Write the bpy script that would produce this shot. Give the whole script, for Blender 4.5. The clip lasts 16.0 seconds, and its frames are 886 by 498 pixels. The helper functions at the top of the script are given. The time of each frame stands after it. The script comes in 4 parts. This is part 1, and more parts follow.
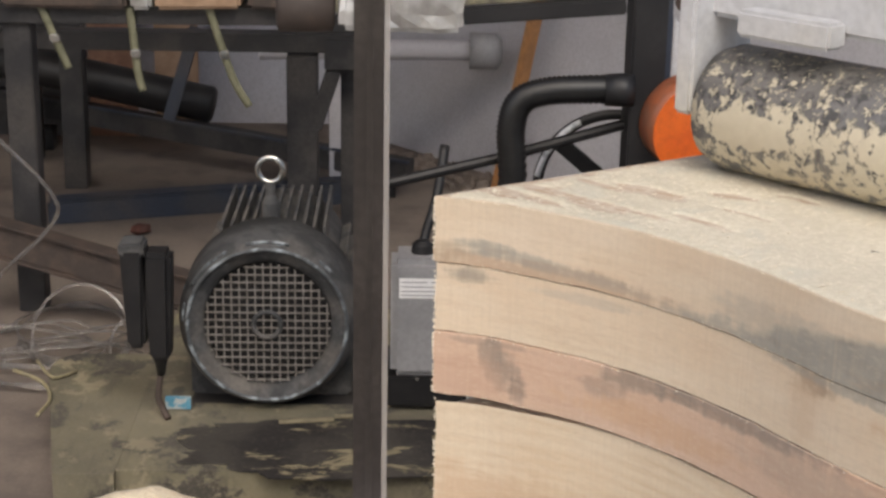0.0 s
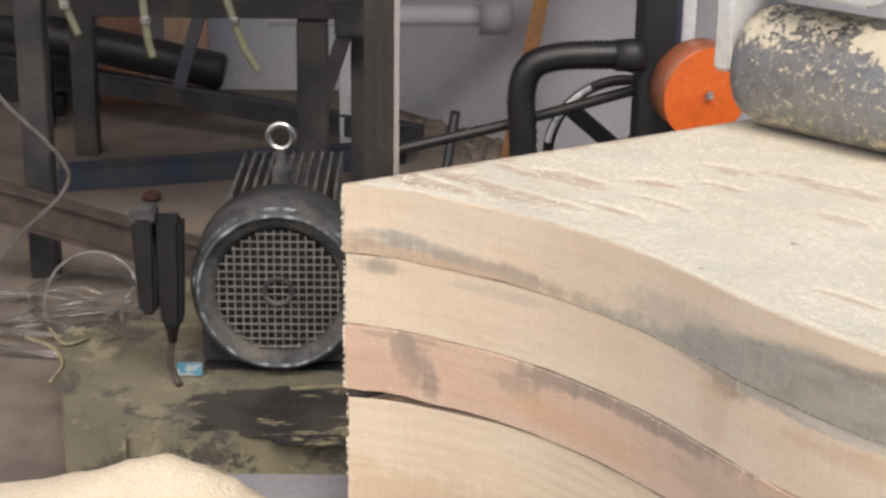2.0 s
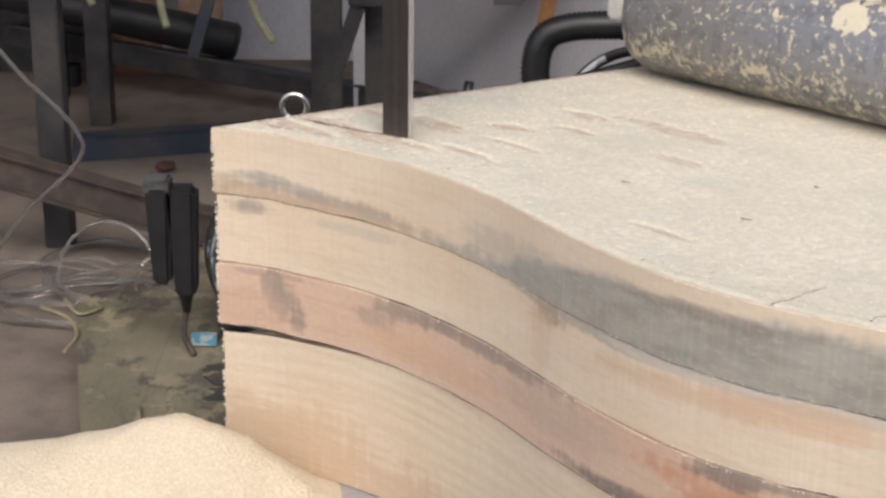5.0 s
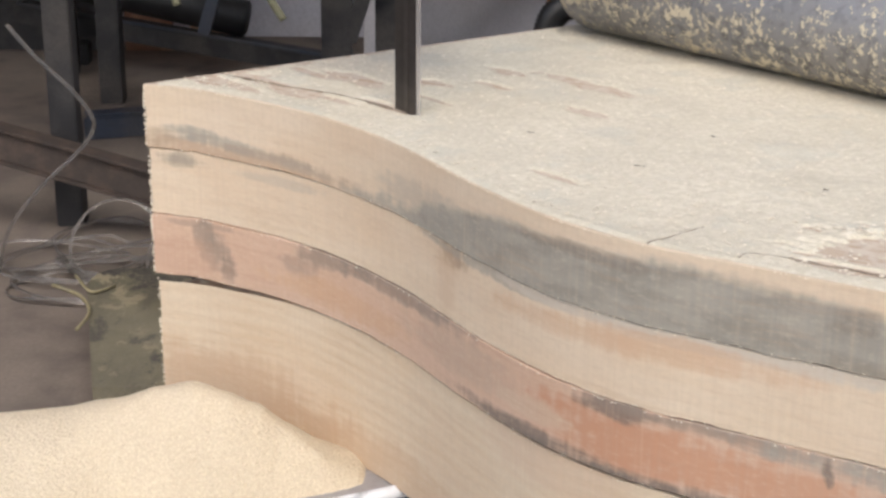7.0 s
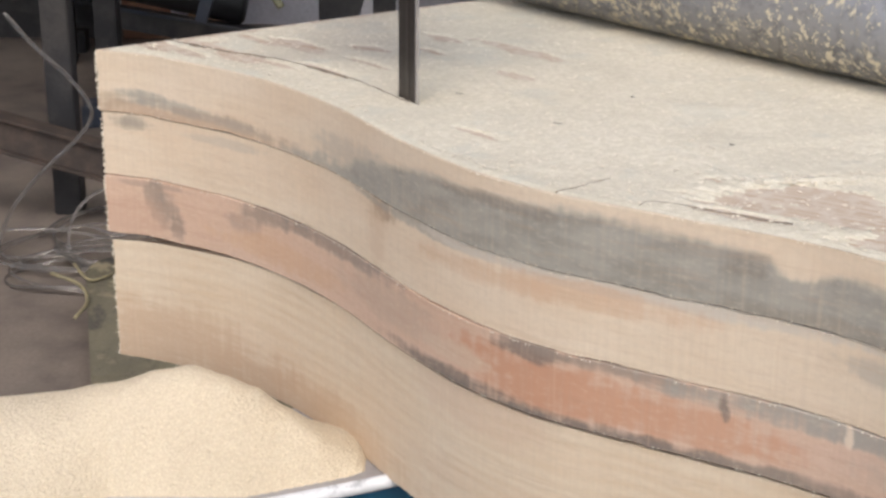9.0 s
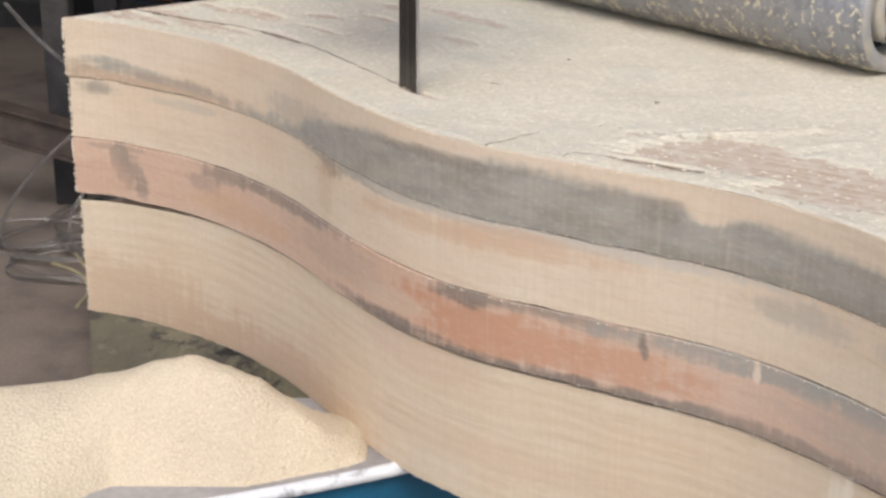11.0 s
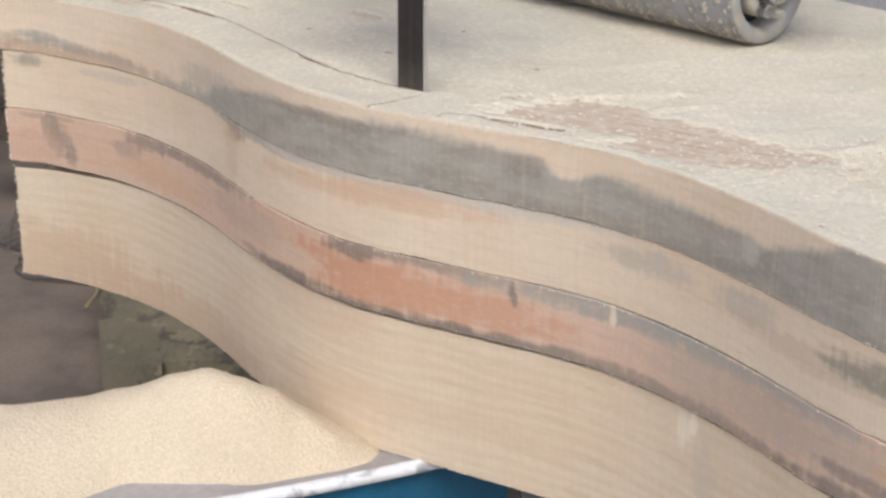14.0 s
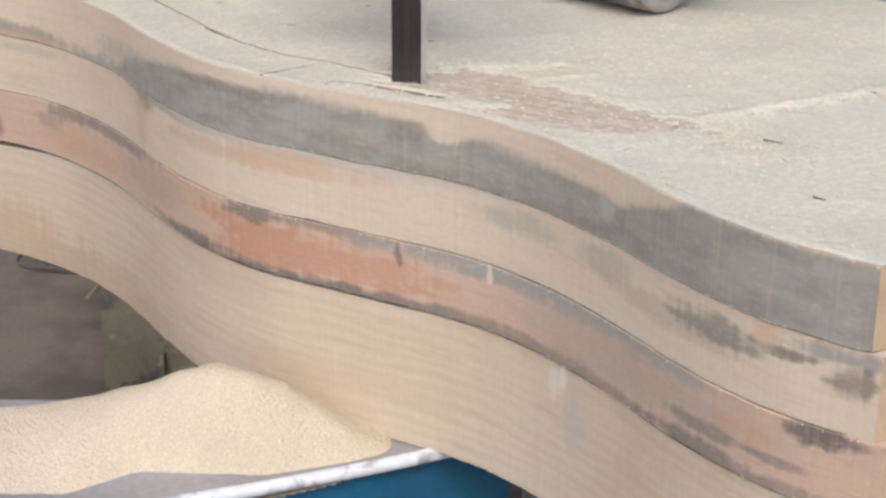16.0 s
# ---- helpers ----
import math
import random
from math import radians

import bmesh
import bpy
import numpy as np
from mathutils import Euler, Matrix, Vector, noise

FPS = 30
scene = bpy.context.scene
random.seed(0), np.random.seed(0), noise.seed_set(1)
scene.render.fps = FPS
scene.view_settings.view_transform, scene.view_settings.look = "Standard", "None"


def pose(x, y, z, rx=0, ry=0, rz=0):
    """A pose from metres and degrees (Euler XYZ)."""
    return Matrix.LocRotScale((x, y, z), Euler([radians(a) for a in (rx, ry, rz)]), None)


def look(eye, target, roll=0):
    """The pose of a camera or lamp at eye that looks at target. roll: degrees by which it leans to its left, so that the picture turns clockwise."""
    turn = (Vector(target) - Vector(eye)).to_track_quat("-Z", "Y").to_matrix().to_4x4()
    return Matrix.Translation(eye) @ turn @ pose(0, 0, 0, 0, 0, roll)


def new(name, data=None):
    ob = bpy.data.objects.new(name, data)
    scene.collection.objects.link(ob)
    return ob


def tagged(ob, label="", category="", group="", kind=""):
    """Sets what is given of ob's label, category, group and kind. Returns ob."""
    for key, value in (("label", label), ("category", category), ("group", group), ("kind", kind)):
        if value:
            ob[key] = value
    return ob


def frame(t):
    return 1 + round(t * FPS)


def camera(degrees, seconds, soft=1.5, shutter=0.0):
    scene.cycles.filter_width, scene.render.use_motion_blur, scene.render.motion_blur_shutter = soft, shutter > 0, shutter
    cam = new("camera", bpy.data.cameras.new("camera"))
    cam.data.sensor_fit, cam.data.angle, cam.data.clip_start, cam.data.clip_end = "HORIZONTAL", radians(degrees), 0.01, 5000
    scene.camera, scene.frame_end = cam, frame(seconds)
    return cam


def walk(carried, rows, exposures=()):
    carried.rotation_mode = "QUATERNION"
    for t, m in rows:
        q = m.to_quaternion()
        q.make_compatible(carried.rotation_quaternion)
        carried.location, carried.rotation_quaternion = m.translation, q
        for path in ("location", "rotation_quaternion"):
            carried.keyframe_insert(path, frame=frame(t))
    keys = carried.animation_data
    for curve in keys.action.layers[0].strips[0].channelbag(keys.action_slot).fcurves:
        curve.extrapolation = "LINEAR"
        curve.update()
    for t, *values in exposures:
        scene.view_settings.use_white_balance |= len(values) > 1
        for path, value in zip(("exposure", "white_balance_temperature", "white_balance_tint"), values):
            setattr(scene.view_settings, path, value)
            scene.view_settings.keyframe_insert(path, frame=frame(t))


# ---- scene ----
# camera: hand-held, turning slowly to follow the cut
cam = camera(29.29, 16.0, soft=2.8)
EYE = (0.0, 0.0, 1.76)


def cam_pose(pan, tilt, roll):
    return Matrix.Translation(EYE) @ pose(0, 0, 0, 0, 0, pan) @ pose(0, 0, 0, 90 + tilt) @ pose(0, 0, 0, 0, 0, -roll)


TURNS = [(0.0, -1.233, -17.808, -1.090), (0.5, -1.271, -18.018, -1.024), (1.0, -1.062, -18.335, -0.931), (1.5, -0.851, -18.638, -0.875),
         (2.0, -0.874, -18.953, -0.833), (2.5, -0.921, -19.250, -0.857), (3.0, -0.782, -19.472, -0.841), (5.5, -0.385, -19.981, -0.761),
         (6.0, -0.327, -20.082, -0.714), (6.5, -0.014, -20.547, -0.561), (7.0, 0.000, -20.747, -0.424), (7.5, 0.150, -20.931, -0.343),
         (8.0, 0.198, -21.043, -0.296), (8.5, 0.199, -21.061, -0.317), (9.0, -0.066, -21.163, -0.360), (11.5, -0.023, -21.610, -0.268),
         (12.0, -0.045, -21.719, -0.309), (12.5, -0.043, -21.818, -0.402), (13.0, 0.132, -21.691, -0.334), (13.5, 0.237, -21.598, -0.293),
         (14.0, 0.291, -21.506, -0.276), (14.5, 0.380, -21.660, -0.242), (15.0, 0.283, -21.660, -0.272), (15.5, 0.306, -21.828, -0.263),
         (16.0, 0.364, -21.796, -0.369)]
LIGHT = [(0.0, 0.25, 6900, 10), (1.0, 0.29, 6900, 10), (1.5, 0.45, 6850, 10), (2.0, 0.47, 6800, 10), (3.0, 0.39, 6700, 10), (5.5, 0.36, 6600, 10), (9.0, 0.30, 6500, 10),
         (12.5, 0.29, 6450, 10), (14.5, 0.26, 6350, 10), (16.0, 0.23, 6250, 10)]
walk(cam, [(t, cam_pose(a, b, c)) for t, a, b, c in TURNS], LIGHT)

# ---- world and light: open-fronted shed under a bright overcast sky
world = bpy.data.worlds.new("world")
scene.world = world
world.use_nodes = True
wn = world.node_tree
sky = wn.nodes.new("ShaderNodeTexSky")
sky.sky_type = "NISHITA"
sky.sun_disc = False
sky.sun_elevation, sky.sun_rotation = radians(48), radians(200)
sky.dust_density = 3.0
wn.links.new(sky.outputs[0], wn.nodes["Background"].inputs[0])
wn.nodes["Background"].inputs[1].default_value = 0.15
sun_data = bpy.data.lights.new("sun", "SUN")
sun_data.energy, sun_data.angle, sun_data.color = 1.5, radians(25), (1.0, 0.96, 0.9)
sun = new("sun", sun_data)
sun.matrix_basis = look((1.4, -3.9, 4.6), (0, 0, 0))


# ---- materials
def mat(name, base, rough=0.7, metal=0.0):
    m = bpy.data.materials.new(name)
    m.use_nodes = True
    b = m.node_tree.nodes["Principled BSDF"]
    b.inputs["Base Color"].default_value = (*base, 1)
    b.inputs["Roughness"].default_value = rough
    b.inputs["Metallic"].default_value = metal
    return m


class N:
    """Small shorthand for building a node tree."""

    def __init__(self, m):
        self.t = m.node_tree
        self.bsdf = self.t.nodes["Principled BSDF"]
        self.obj = self.t.nodes.new("ShaderNodeTexCoord").outputs["Object"]

    def put(self, socket, value):
        if isinstance(value, bpy.types.NodeSocket):
            self.t.links.new(value, socket)
        elif isinstance(value, tuple) and len(value) == 3 and socket.type == "RGBA":
            socket.default_value = (*value, 1)
        else:
            socket.default_value = value

    def scaled(self, scale, loc=(0, 0, 0)):
        n = self.t.nodes.new("ShaderNodeMapping")
        self.put(n.inputs["Vector"], self.obj)
        n.inputs["Scale"].default_value = scale
        n.inputs["Location"].default_value = loc
        return n.outputs[0]

    def noise(self, scale, detail=4, vec=None, rough=0.55, distort=0.0):
        n = self.t.nodes.new("ShaderNodeTexNoise")
        self.put(n.inputs["Vector"], self.obj if vec is None else vec)
        n.inputs["Scale"].default_value = scale
        n.inputs["Detail"].default_value = detail
        n.inputs["Roughness"].default_value = rough
        n.inputs["Distortion"].default_value = distort
        return n.outputs["Fac"]

    def math(self, op, a, b=0.0, c=None):
        n = self.t.nodes.new("ShaderNodeMath")
        n.operation = op
        self.put(n.inputs[0], a)
        self.put(n.inputs[1], b)
        if c is not None:
            self.put(n.inputs[2], c)
        return n.outputs[0]

    def step(self, v, lo, hi, a=0.0, b=1.0):
        n = self.t.nodes.new("ShaderNodeMapRange")
        n.interpolation_type = "SMOOTHSTEP"
        for i, x in enumerate((v, lo, hi, a, b)):
            self.put(n.inputs[i], x)
        return n.outputs[0]

    def mix(self, f, a, b):
        n = self.t.nodes.new("ShaderNodeMix")
        n.data_type = "RGBA"
        self.put(n.inputs[0], f)
        self.put(n.inputs[6], a)
        self.put(n.inputs[7], b)
        return n.outputs[2]

    def xyz(self):
        n = self.t.nodes.new("ShaderNodeSeparateXYZ")
        self.put(n.inputs[0], self.obj)
        return n.outputs

    def ramp(self, v, stops):
        n = self.t.nodes.new("ShaderNodeValToRGB")
        self.put(n.inputs[0], v)
        e = n.color_ramp.elements
        while len(e) < len(stops):
            e.new(0.5)
        for i, (p, val) in enumerate(stops):
            e[i].position = p
            e[i].color = (val, val, val, 1)
        return n.outputs[0]

    def bump(self, h, strength=0.3, dist=0.002):
        n = self.t.nodes.new("ShaderNodeBump")
        n.inputs["Strength"].default_value = strength
        n.inputs["Distance"].default_value = dist
        self.put(n.inputs["Height"], h)
        self.put(self.bsdf.inputs["Normal"], n.outputs[0])

    def color(self, c):
        self.put(self.bsdf.inputs["Base Color"], c)

    def rough(self, c):
        self.put(self.bsdf.inputs["Roughness"], c)


def worn(name, a, b, scale=12.0, rough=0.7, metal=0.0, lo=0.4, hi=0.65, dust=None, bump=0.2, fine=90.0):
    """Two-tone weathered surface with fine grain and, if given, a dust colour in large patches."""
    m = mat(name, a, rough, metal)
    n = N(m)
    c = n.mix(n.step(n.noise(scale, 6), lo, hi), a, b)
    if dust:
        c = n.mix(n.step(n.noise(scale * 0.35, 5), 0.45, 0.7, 0.0, 0.8), c, dust)
    c = n.mix(n.step(n.noise(fine, 3), 0.3, 0.75, 0.0, 0.35), c, tuple(x * 0.55 for x in a))
    n.color(c)
    n.bump(n.noise(fine, 4), bump, 0.002)
    return m


CREAM, PINK, GREY, DARK, ORANGE = (0.635, 0.53, 0.405), (0.555, 0.40, 0.305), (0.31, 0.298, 0.265), (0.10, 0.088, 0.08), (0.52, 0.345, 0.225)


def wood(name, base, blobs, seed, band=None, wave=0.14):
    """Fresh-sawn softwood in the stack's own space: grain along x, upright saw marks, and stains or painted shade (x,
    z, rx, rz, colour, amount).
    """
    m = mat(name, base, 0.75)
    n = N(m)
    x, y, z = n.xyz()
    wob = n.math("SUBTRACT", n.noise(9.0, 5, n.scaled((1, 1, 2.2), (seed, 0, 0))), 0.5)
    fine = n.math("SUBTRACT", n.noise(60.0, 4, n.scaled((0.35, 0.35, 1.6), (seed, 3, 0))), 0.5)
    smear = n.math("SUBTRACT", n.noise(30.0, 3, n.scaled((3.0, 3.0, 0.35), (seed, 1, 2))), 0.5)
    w = n.t.nodes.new("ShaderNodeTexWave")
    w.wave_type, w.bands_direction = "BANDS", "Z"
    n.put(w.inputs["Vector"], n.scaled((0.22, 0.22, 1.0), (0, 0, seed)))
    w.inputs["Scale"].default_value = 22.0
    w.inputs["Distortion"].default_value = 9.0
    w.inputs["Detail"].default_value = 3.0
    w.inputs["Detail Scale"].default_value = 0.8
    tint = tuple(v * k for v, k in zip(base, (0.86, 0.76, 0.66)))
    c = n.mix(n.math("MULTIPLY", w.outputs["Fac"], wave), base, tint)
    c = n.mix(n.step(wob, -0.12, 0.2, 0.0, 0.55), c, tuple(v * k for v, k in zip(base, (1.04, 1.07, 1.12))))
    c = n.mix(n.step(n.noise(5.0, 4, n.scaled((1, 1, 2.5), (seed, 9, 1))), 0.42, 0.62, 0.0, 0.22), c, tuple(v * k for v, k in zip(base, (0.96, 0.83, 0.72))))
    c = n.mix(n.step(n.noise(230.0, 3, n.scaled((0.5, 0.5, 1.0))), 0.4, 0.72, 0.0, 0.17), c, tuple(v * 0.66 for v in base))
    c = n.mix(n.step(n.noise(16.0, 8, n.scaled((0.4, 0.4, 3.0), (seed, 2, 7)), 0.7), 0.5, 0.68, 0.0, 0.17), c, tuple(v * k for v, k in zip(base, (0.8, 0.7, 0.62))))
    if band:
        # grey stain below a line that runs along the plank
        line = n.ramp(x, [(p, v) for p, v in band])
        top = n.math("MULTIPLY", line, -0.08)
        d = n.math("SUBTRACT", top, n.math("ADD", z, n.math("ADD", n.math("MULTIPLY", wob, 0.018), n.math("MULTIPLY", fine, 0.012))))
        g = n.mix(n.step(n.noise(38.0, 5, n.scaled((0.5, 0.5, 1.5))), 0.35, 0.7), GREY, tuple(v * 0.74 for v in GREY))
        c = n.mix(n.step(n.math("ADD", d, n.math("MULTIPLY", smear, 0.012)), -0.006, 0.008, 0.0, 0.95), c, g)
    for bx, bz, rx, rz, col, amount in blobs:
        ex = n.math("DIVIDE", n.math("SUBTRACT", x, bx), rx)
        ez = n.math("DIVIDE", n.math("SUBTRACT", z, bz), rz)
        r = n.math("ADD", n.math("MULTIPLY", ex, ex), n.math("MULTIPLY", ez, ez))
        r = n.math("ADD", r, n.math("ADD", n.math("MULTIPLY", wob, 1.6), n.math("ADD", n.math("MULTIPLY", fine, 3.2), n.math("MULTIPLY", smear, 2.6))))
        c = n.mix(n.step(r, 0.2, 1.9, amount, 0.0), c, col)
    streak = n.noise(40.0, 7, n.scaled((0.22, 0.22, 2.6), (seed, 6, 4)), 0.75)
    c = n.mix(n.step(streak, 0.5, 0.7, 0.0, 0.3), c, tuple(v * k for v, k in zip(base, (0.66, 0.54, 0.46))))
    saw = n.noise(26.0, 2, n.scaled((9, 9, 0.25)))
    c = n.mix(n.step(saw, 0.35, 0.7, 0.0, 0.16), c, tuple(v * 0.72 for v in base))
    c = n.mix(n.step(n.noise(230.0, 3, n.scaled((0.5, 0.5, 1.0), (seed, 5, 5))), 0.5, 0.75, 0.0, 0.16), c, (0.7, 0.6, 0.47))
    c = n.mix(n.step(saw, 0.6, 0.85, 0.0, 0.25), c, (0.72, 0.52, 0.36))
    n.color(c)
    n.bump(n.math("ADD", n.math("MULTIPLY", saw, 1.0), n.math("MULTIPLY", n.noise(220.0, 3), 0.5)), 0.35, 0.0015)
    return m


def dust_material(name, a, b, patch=None, bump=0.6, grain=140.0):
    m = mat(name, a, 0.95)
    n = N(m)
    c = n.mix(n.step(n.noise(grain, 4), 0.35, 0.7), a, b)
    c = n.mix(n.step(n.noise(7.0, 5), 0.4, 0.7, 0.0, 0.45), c, tuple(v * 0.86 for v in a))
    if patch:
        c = n.mix(n.step(n.noise(14.0, 6, n.scaled((1, 1, 1), (4, 2, 0))), 0.53, 0.66, 0.0, 0.6), c, patch)
    c = n.mix(n.step(n.noise(420.0, 2), 0.55, 0.75, 0.0, 0.5), c, tuple(min(1, v * 1.25) for v in b))
    n.color(c)
    n.bump(n.math("ADD", n.noise(260.0, 4), n.math("MULTIPLY", n.noise(0.65 * grain, 4), 1.2)), bump, 0.003)
    return m


SMOKE, CHAR, STRAW = (0.25, 0.205, 0.17), (0.15, 0.128, 0.112), (0.5, 0.46, 0.4)
M_PLANK1 = wood("sawn_wood_grey_stained", CREAM, [
    (0.09, -0.070, 0.14, 0.012, (0.43, 0.31, 0.22), 0.85), (0.055, -0.053, 0.032, 0.008, GREY, 0.85), (0.01, -0.063, 0.03, 0.012, (0.36, 0.28, 0.2), 0.6), (0.09, -0.058, 0.05, 0.007, GREY, 0.7),
    (0.14, -0.063, 0.06, 0.005, (0.33, 0.28, 0.23), 0.75), (0.19, -0.067, 0.035, 0.004, (0.36, 0.3, 0.24), 0.6), (0.31, -0.078, 0.07, 0.015, GREY, 0.75), (0.33, -0.05, 0.05, 0.02, GREY, 0.45),
    (0.475, -0.023, 0.05, 0.007, CHAR, 0.5), (0.68, -0.03, 0.02, 0.012, CHAR, 0.35), (0.80, -0.07, 0.12, 0.008, (0.24, 0.21, 0.17), 0.5), (0.718, -0.024, 0.014, 0.012, CREAM, 0.9), (0.875, -0.045, 0.006, 0.012, (0.42, 0.4, 0.36), 0.7)], 1.0,
    band=[(0.0, 1.0), (0.29, 1.0), (0.325, 0.6), (0.36, 0.38), (0.40, 0.28), (0.44, 0.26), (0.49, 0.2), (0.54, 0.12), (0.585, 0.17), (0.63, 0.2), (0.67, 0.19), (0.70, 0.25), (0.715, 0.42), (0.733, 0.4), (0.75, 0.28), (0.785, 0.33),
          (0.84, 0.4), (0.885, 0.4), (0.905, 0.26), (0.925, 0.1), (0.935, 0.0)])
M_PLANK2 = wood("sawn_wood_pale", CREAM, [
    (0.04, -0.085, 0.024, 0.010, (0.22, 0.2, 0.17), 0.75), (0.16, -0.09, 0.045, 0.006, GREY, 0.35), (0.353, -0.088, 0.012, 0.011, (0.27, 0.19, 0.13), 0.75), (0.348, -0.116, 0.011, 0.032, (0.5, 0.37, 0.26), 0.5),
    (0.40, -0.082, 0.06, 0.006, GREY, 0.75), (0.46, -0.080, 0.05, 0.007, STRAW, 0.85), (0.60, -0.081, 0.16, 0.008, STRAW, 0.85), (0.46, -0.103, 0.06, 0.010, ORANGE, 0.5), (0.55, -0.096, 0.09, 0.012, ORANGE, 0.6),
    (0.80, -0.10, 0.035, 0.013, GREY, 0.5), (0.878, -0.10, 0.02, 0.015, GREY, 0.5), (0.93, -0.115, 0.05, 0.012, (0.45, 0.36, 0.28), 0.5), (0.963, -0.105, 0.03, 0.014, (0.2, 0.19, 0.155), 0.8), (1.012, -0.099, 0.022, 0.006, DARK, 0.75),
    (0.998, -0.085, 0.011, 0.014, (0.6, 0.43, 0.29), 0.95), (1.045, -0.087, 0.04, 0.009, (0.24, 0.23, 0.21), 0.75), (1.063, -0.108, 0.018, 0.013, CHAR, 0.75)], 4.0)
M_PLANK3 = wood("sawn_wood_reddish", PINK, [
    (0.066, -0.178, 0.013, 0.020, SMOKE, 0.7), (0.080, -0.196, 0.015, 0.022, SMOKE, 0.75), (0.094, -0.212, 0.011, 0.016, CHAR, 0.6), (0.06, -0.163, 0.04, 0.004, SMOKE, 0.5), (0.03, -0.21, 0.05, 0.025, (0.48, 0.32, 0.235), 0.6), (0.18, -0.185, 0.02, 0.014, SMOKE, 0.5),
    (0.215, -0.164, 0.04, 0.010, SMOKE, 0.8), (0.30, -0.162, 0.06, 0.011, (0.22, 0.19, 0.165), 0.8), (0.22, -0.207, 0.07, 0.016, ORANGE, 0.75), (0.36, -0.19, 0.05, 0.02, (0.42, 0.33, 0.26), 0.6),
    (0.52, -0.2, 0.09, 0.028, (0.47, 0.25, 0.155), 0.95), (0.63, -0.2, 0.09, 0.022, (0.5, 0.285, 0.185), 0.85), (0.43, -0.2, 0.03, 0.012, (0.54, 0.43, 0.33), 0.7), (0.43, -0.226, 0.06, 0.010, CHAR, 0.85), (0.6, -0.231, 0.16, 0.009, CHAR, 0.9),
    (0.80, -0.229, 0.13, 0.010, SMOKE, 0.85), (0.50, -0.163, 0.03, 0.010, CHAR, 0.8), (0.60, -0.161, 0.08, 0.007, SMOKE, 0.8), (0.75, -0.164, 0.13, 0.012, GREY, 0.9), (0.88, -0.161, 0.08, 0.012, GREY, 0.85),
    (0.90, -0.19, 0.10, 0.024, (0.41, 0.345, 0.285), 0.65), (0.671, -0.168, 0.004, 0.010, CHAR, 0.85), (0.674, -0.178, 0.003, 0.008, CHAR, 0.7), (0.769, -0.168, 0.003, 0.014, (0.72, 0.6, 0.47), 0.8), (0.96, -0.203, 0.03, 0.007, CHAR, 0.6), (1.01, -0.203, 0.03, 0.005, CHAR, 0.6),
    (0.988, -0.187, 0.02, 0.010, ORANGE, 0.7), (0.957, -0.227, 0.045, 0.012, (0.2, 0.17, 0.14), 0.85), (1.02, -0.228, 0.03, 0.009, SMOKE, 0.75), (1.045, -0.165, 0.025, 0.010, DARK, 0.85), (1.06, -0.2, 0.025, 0.016, (0.6, 0.43, 0.3), 0.7)], 7.0)
# the first two brown patches paint in the shade low down near the heap
M_PLANK4 = wood("sawn_wood_cream", (0.625, 0.525, 0.395), [
    (0.07, -0.375, 0.14, 0.05, (0.5, 0.355, 0.24), 0.7), (0.24, -0.395, 0.14, 0.04, (0.5, 0.355, 0.24), 0.6), (0.45, -0.25, 0.06, 0.03, (0.55, 0.42, 0.32), 0.5), (0.55, -0.34, 0.2, 0.018, (0.55, 0.42, 0.3), 0.4), (0.836, -0.25, 0.005, 0.026, (0.7, 0.62, 0.5), 0.8), (0.844, -0.243, 0.003, 0.014, (0.74, 0.66, 0.55), 0.8),
    (0.855, -0.29, 0.009, 0.03, (0.45, 0.4, 0.34), 0.45)], 11.0, wave=0.42)
M_CRUST = dust_material("sawdust_crust", (0.59, 0.538, 0.425), (0.685, 0.63, 0.515), patch=(0.54, 0.518, 0.435), bump=0.4)
M_PILE = dust_material("fresh_sawdust", (0.62, 0.52, 0.375), (0.715, 0.62, 0.465), bump=1.0, grain=330.0)


def weathered_top():
    m = mat("weathered_wood_top", (0.42, 0.32, 0.25), 0.85)
    n = N(m)
    rot = n.t.nodes.new("ShaderNodeMapping")
    n.put(rot.inputs["Vector"], n.obj)
    rot.inputs["Rotation"].default_value = (0, 0, radians(30))
    st = n.t.nodes.new("ShaderNodeMapping")
    n.put(st.inputs["Vector"], rot.outputs[0])
    st.inputs["Scale"].default_value = (4, 120, 1)
    g = n.noise(1.6, 5, st.outputs[0])
    c = n.mix(n.step(g, 0.35, 0.65), (0.56, 0.475, 0.38), (0.455, 0.34, 0.245))
    c = n.mix(n.step(n.noise(60.0, 5), 0.45, 0.62, 0.0, 0.75), c, (0.6, 0.53, 0.44))
    n.color(c)
    n.bump(g, 0.5, 0.002)
    return m


M_WOODTOP = weathered_top()
# end grain with the sunlight on it put into the colour
M_SUNLIT_END = worn("sunlit_end_grain", (0.62, 0.46, 0.29), (0.56, 0.4, 0.25), 20.0, 0.8)
M_CHIP = dust_material("pale_chip_wood", (0.72, 0.65, 0.53), (0.79, 0.73, 0.62))
M_KERF = worn("dark_saw_cut", (0.22, 0.18, 0.145), (0.32, 0.27, 0.22), 60.0, 0.9)
M_STEEL = worn("dark_dusty_steel", (0.028, 0.028, 0.031), (0.055, 0.052, 0.053), 9.0, 0.6, 0.3, dust=(0.085, 0.076, 0.07))
M_BLACK = worn("black_paint", (0.009, 0.009, 0.0105), (0.018, 0.017, 0.018), 10.0, 0.5)
M_HOSE = worn("black_rubber", (0.006, 0.006, 0.0065), (0.012, 0.0115, 0.0115), 30.0, 0.45)
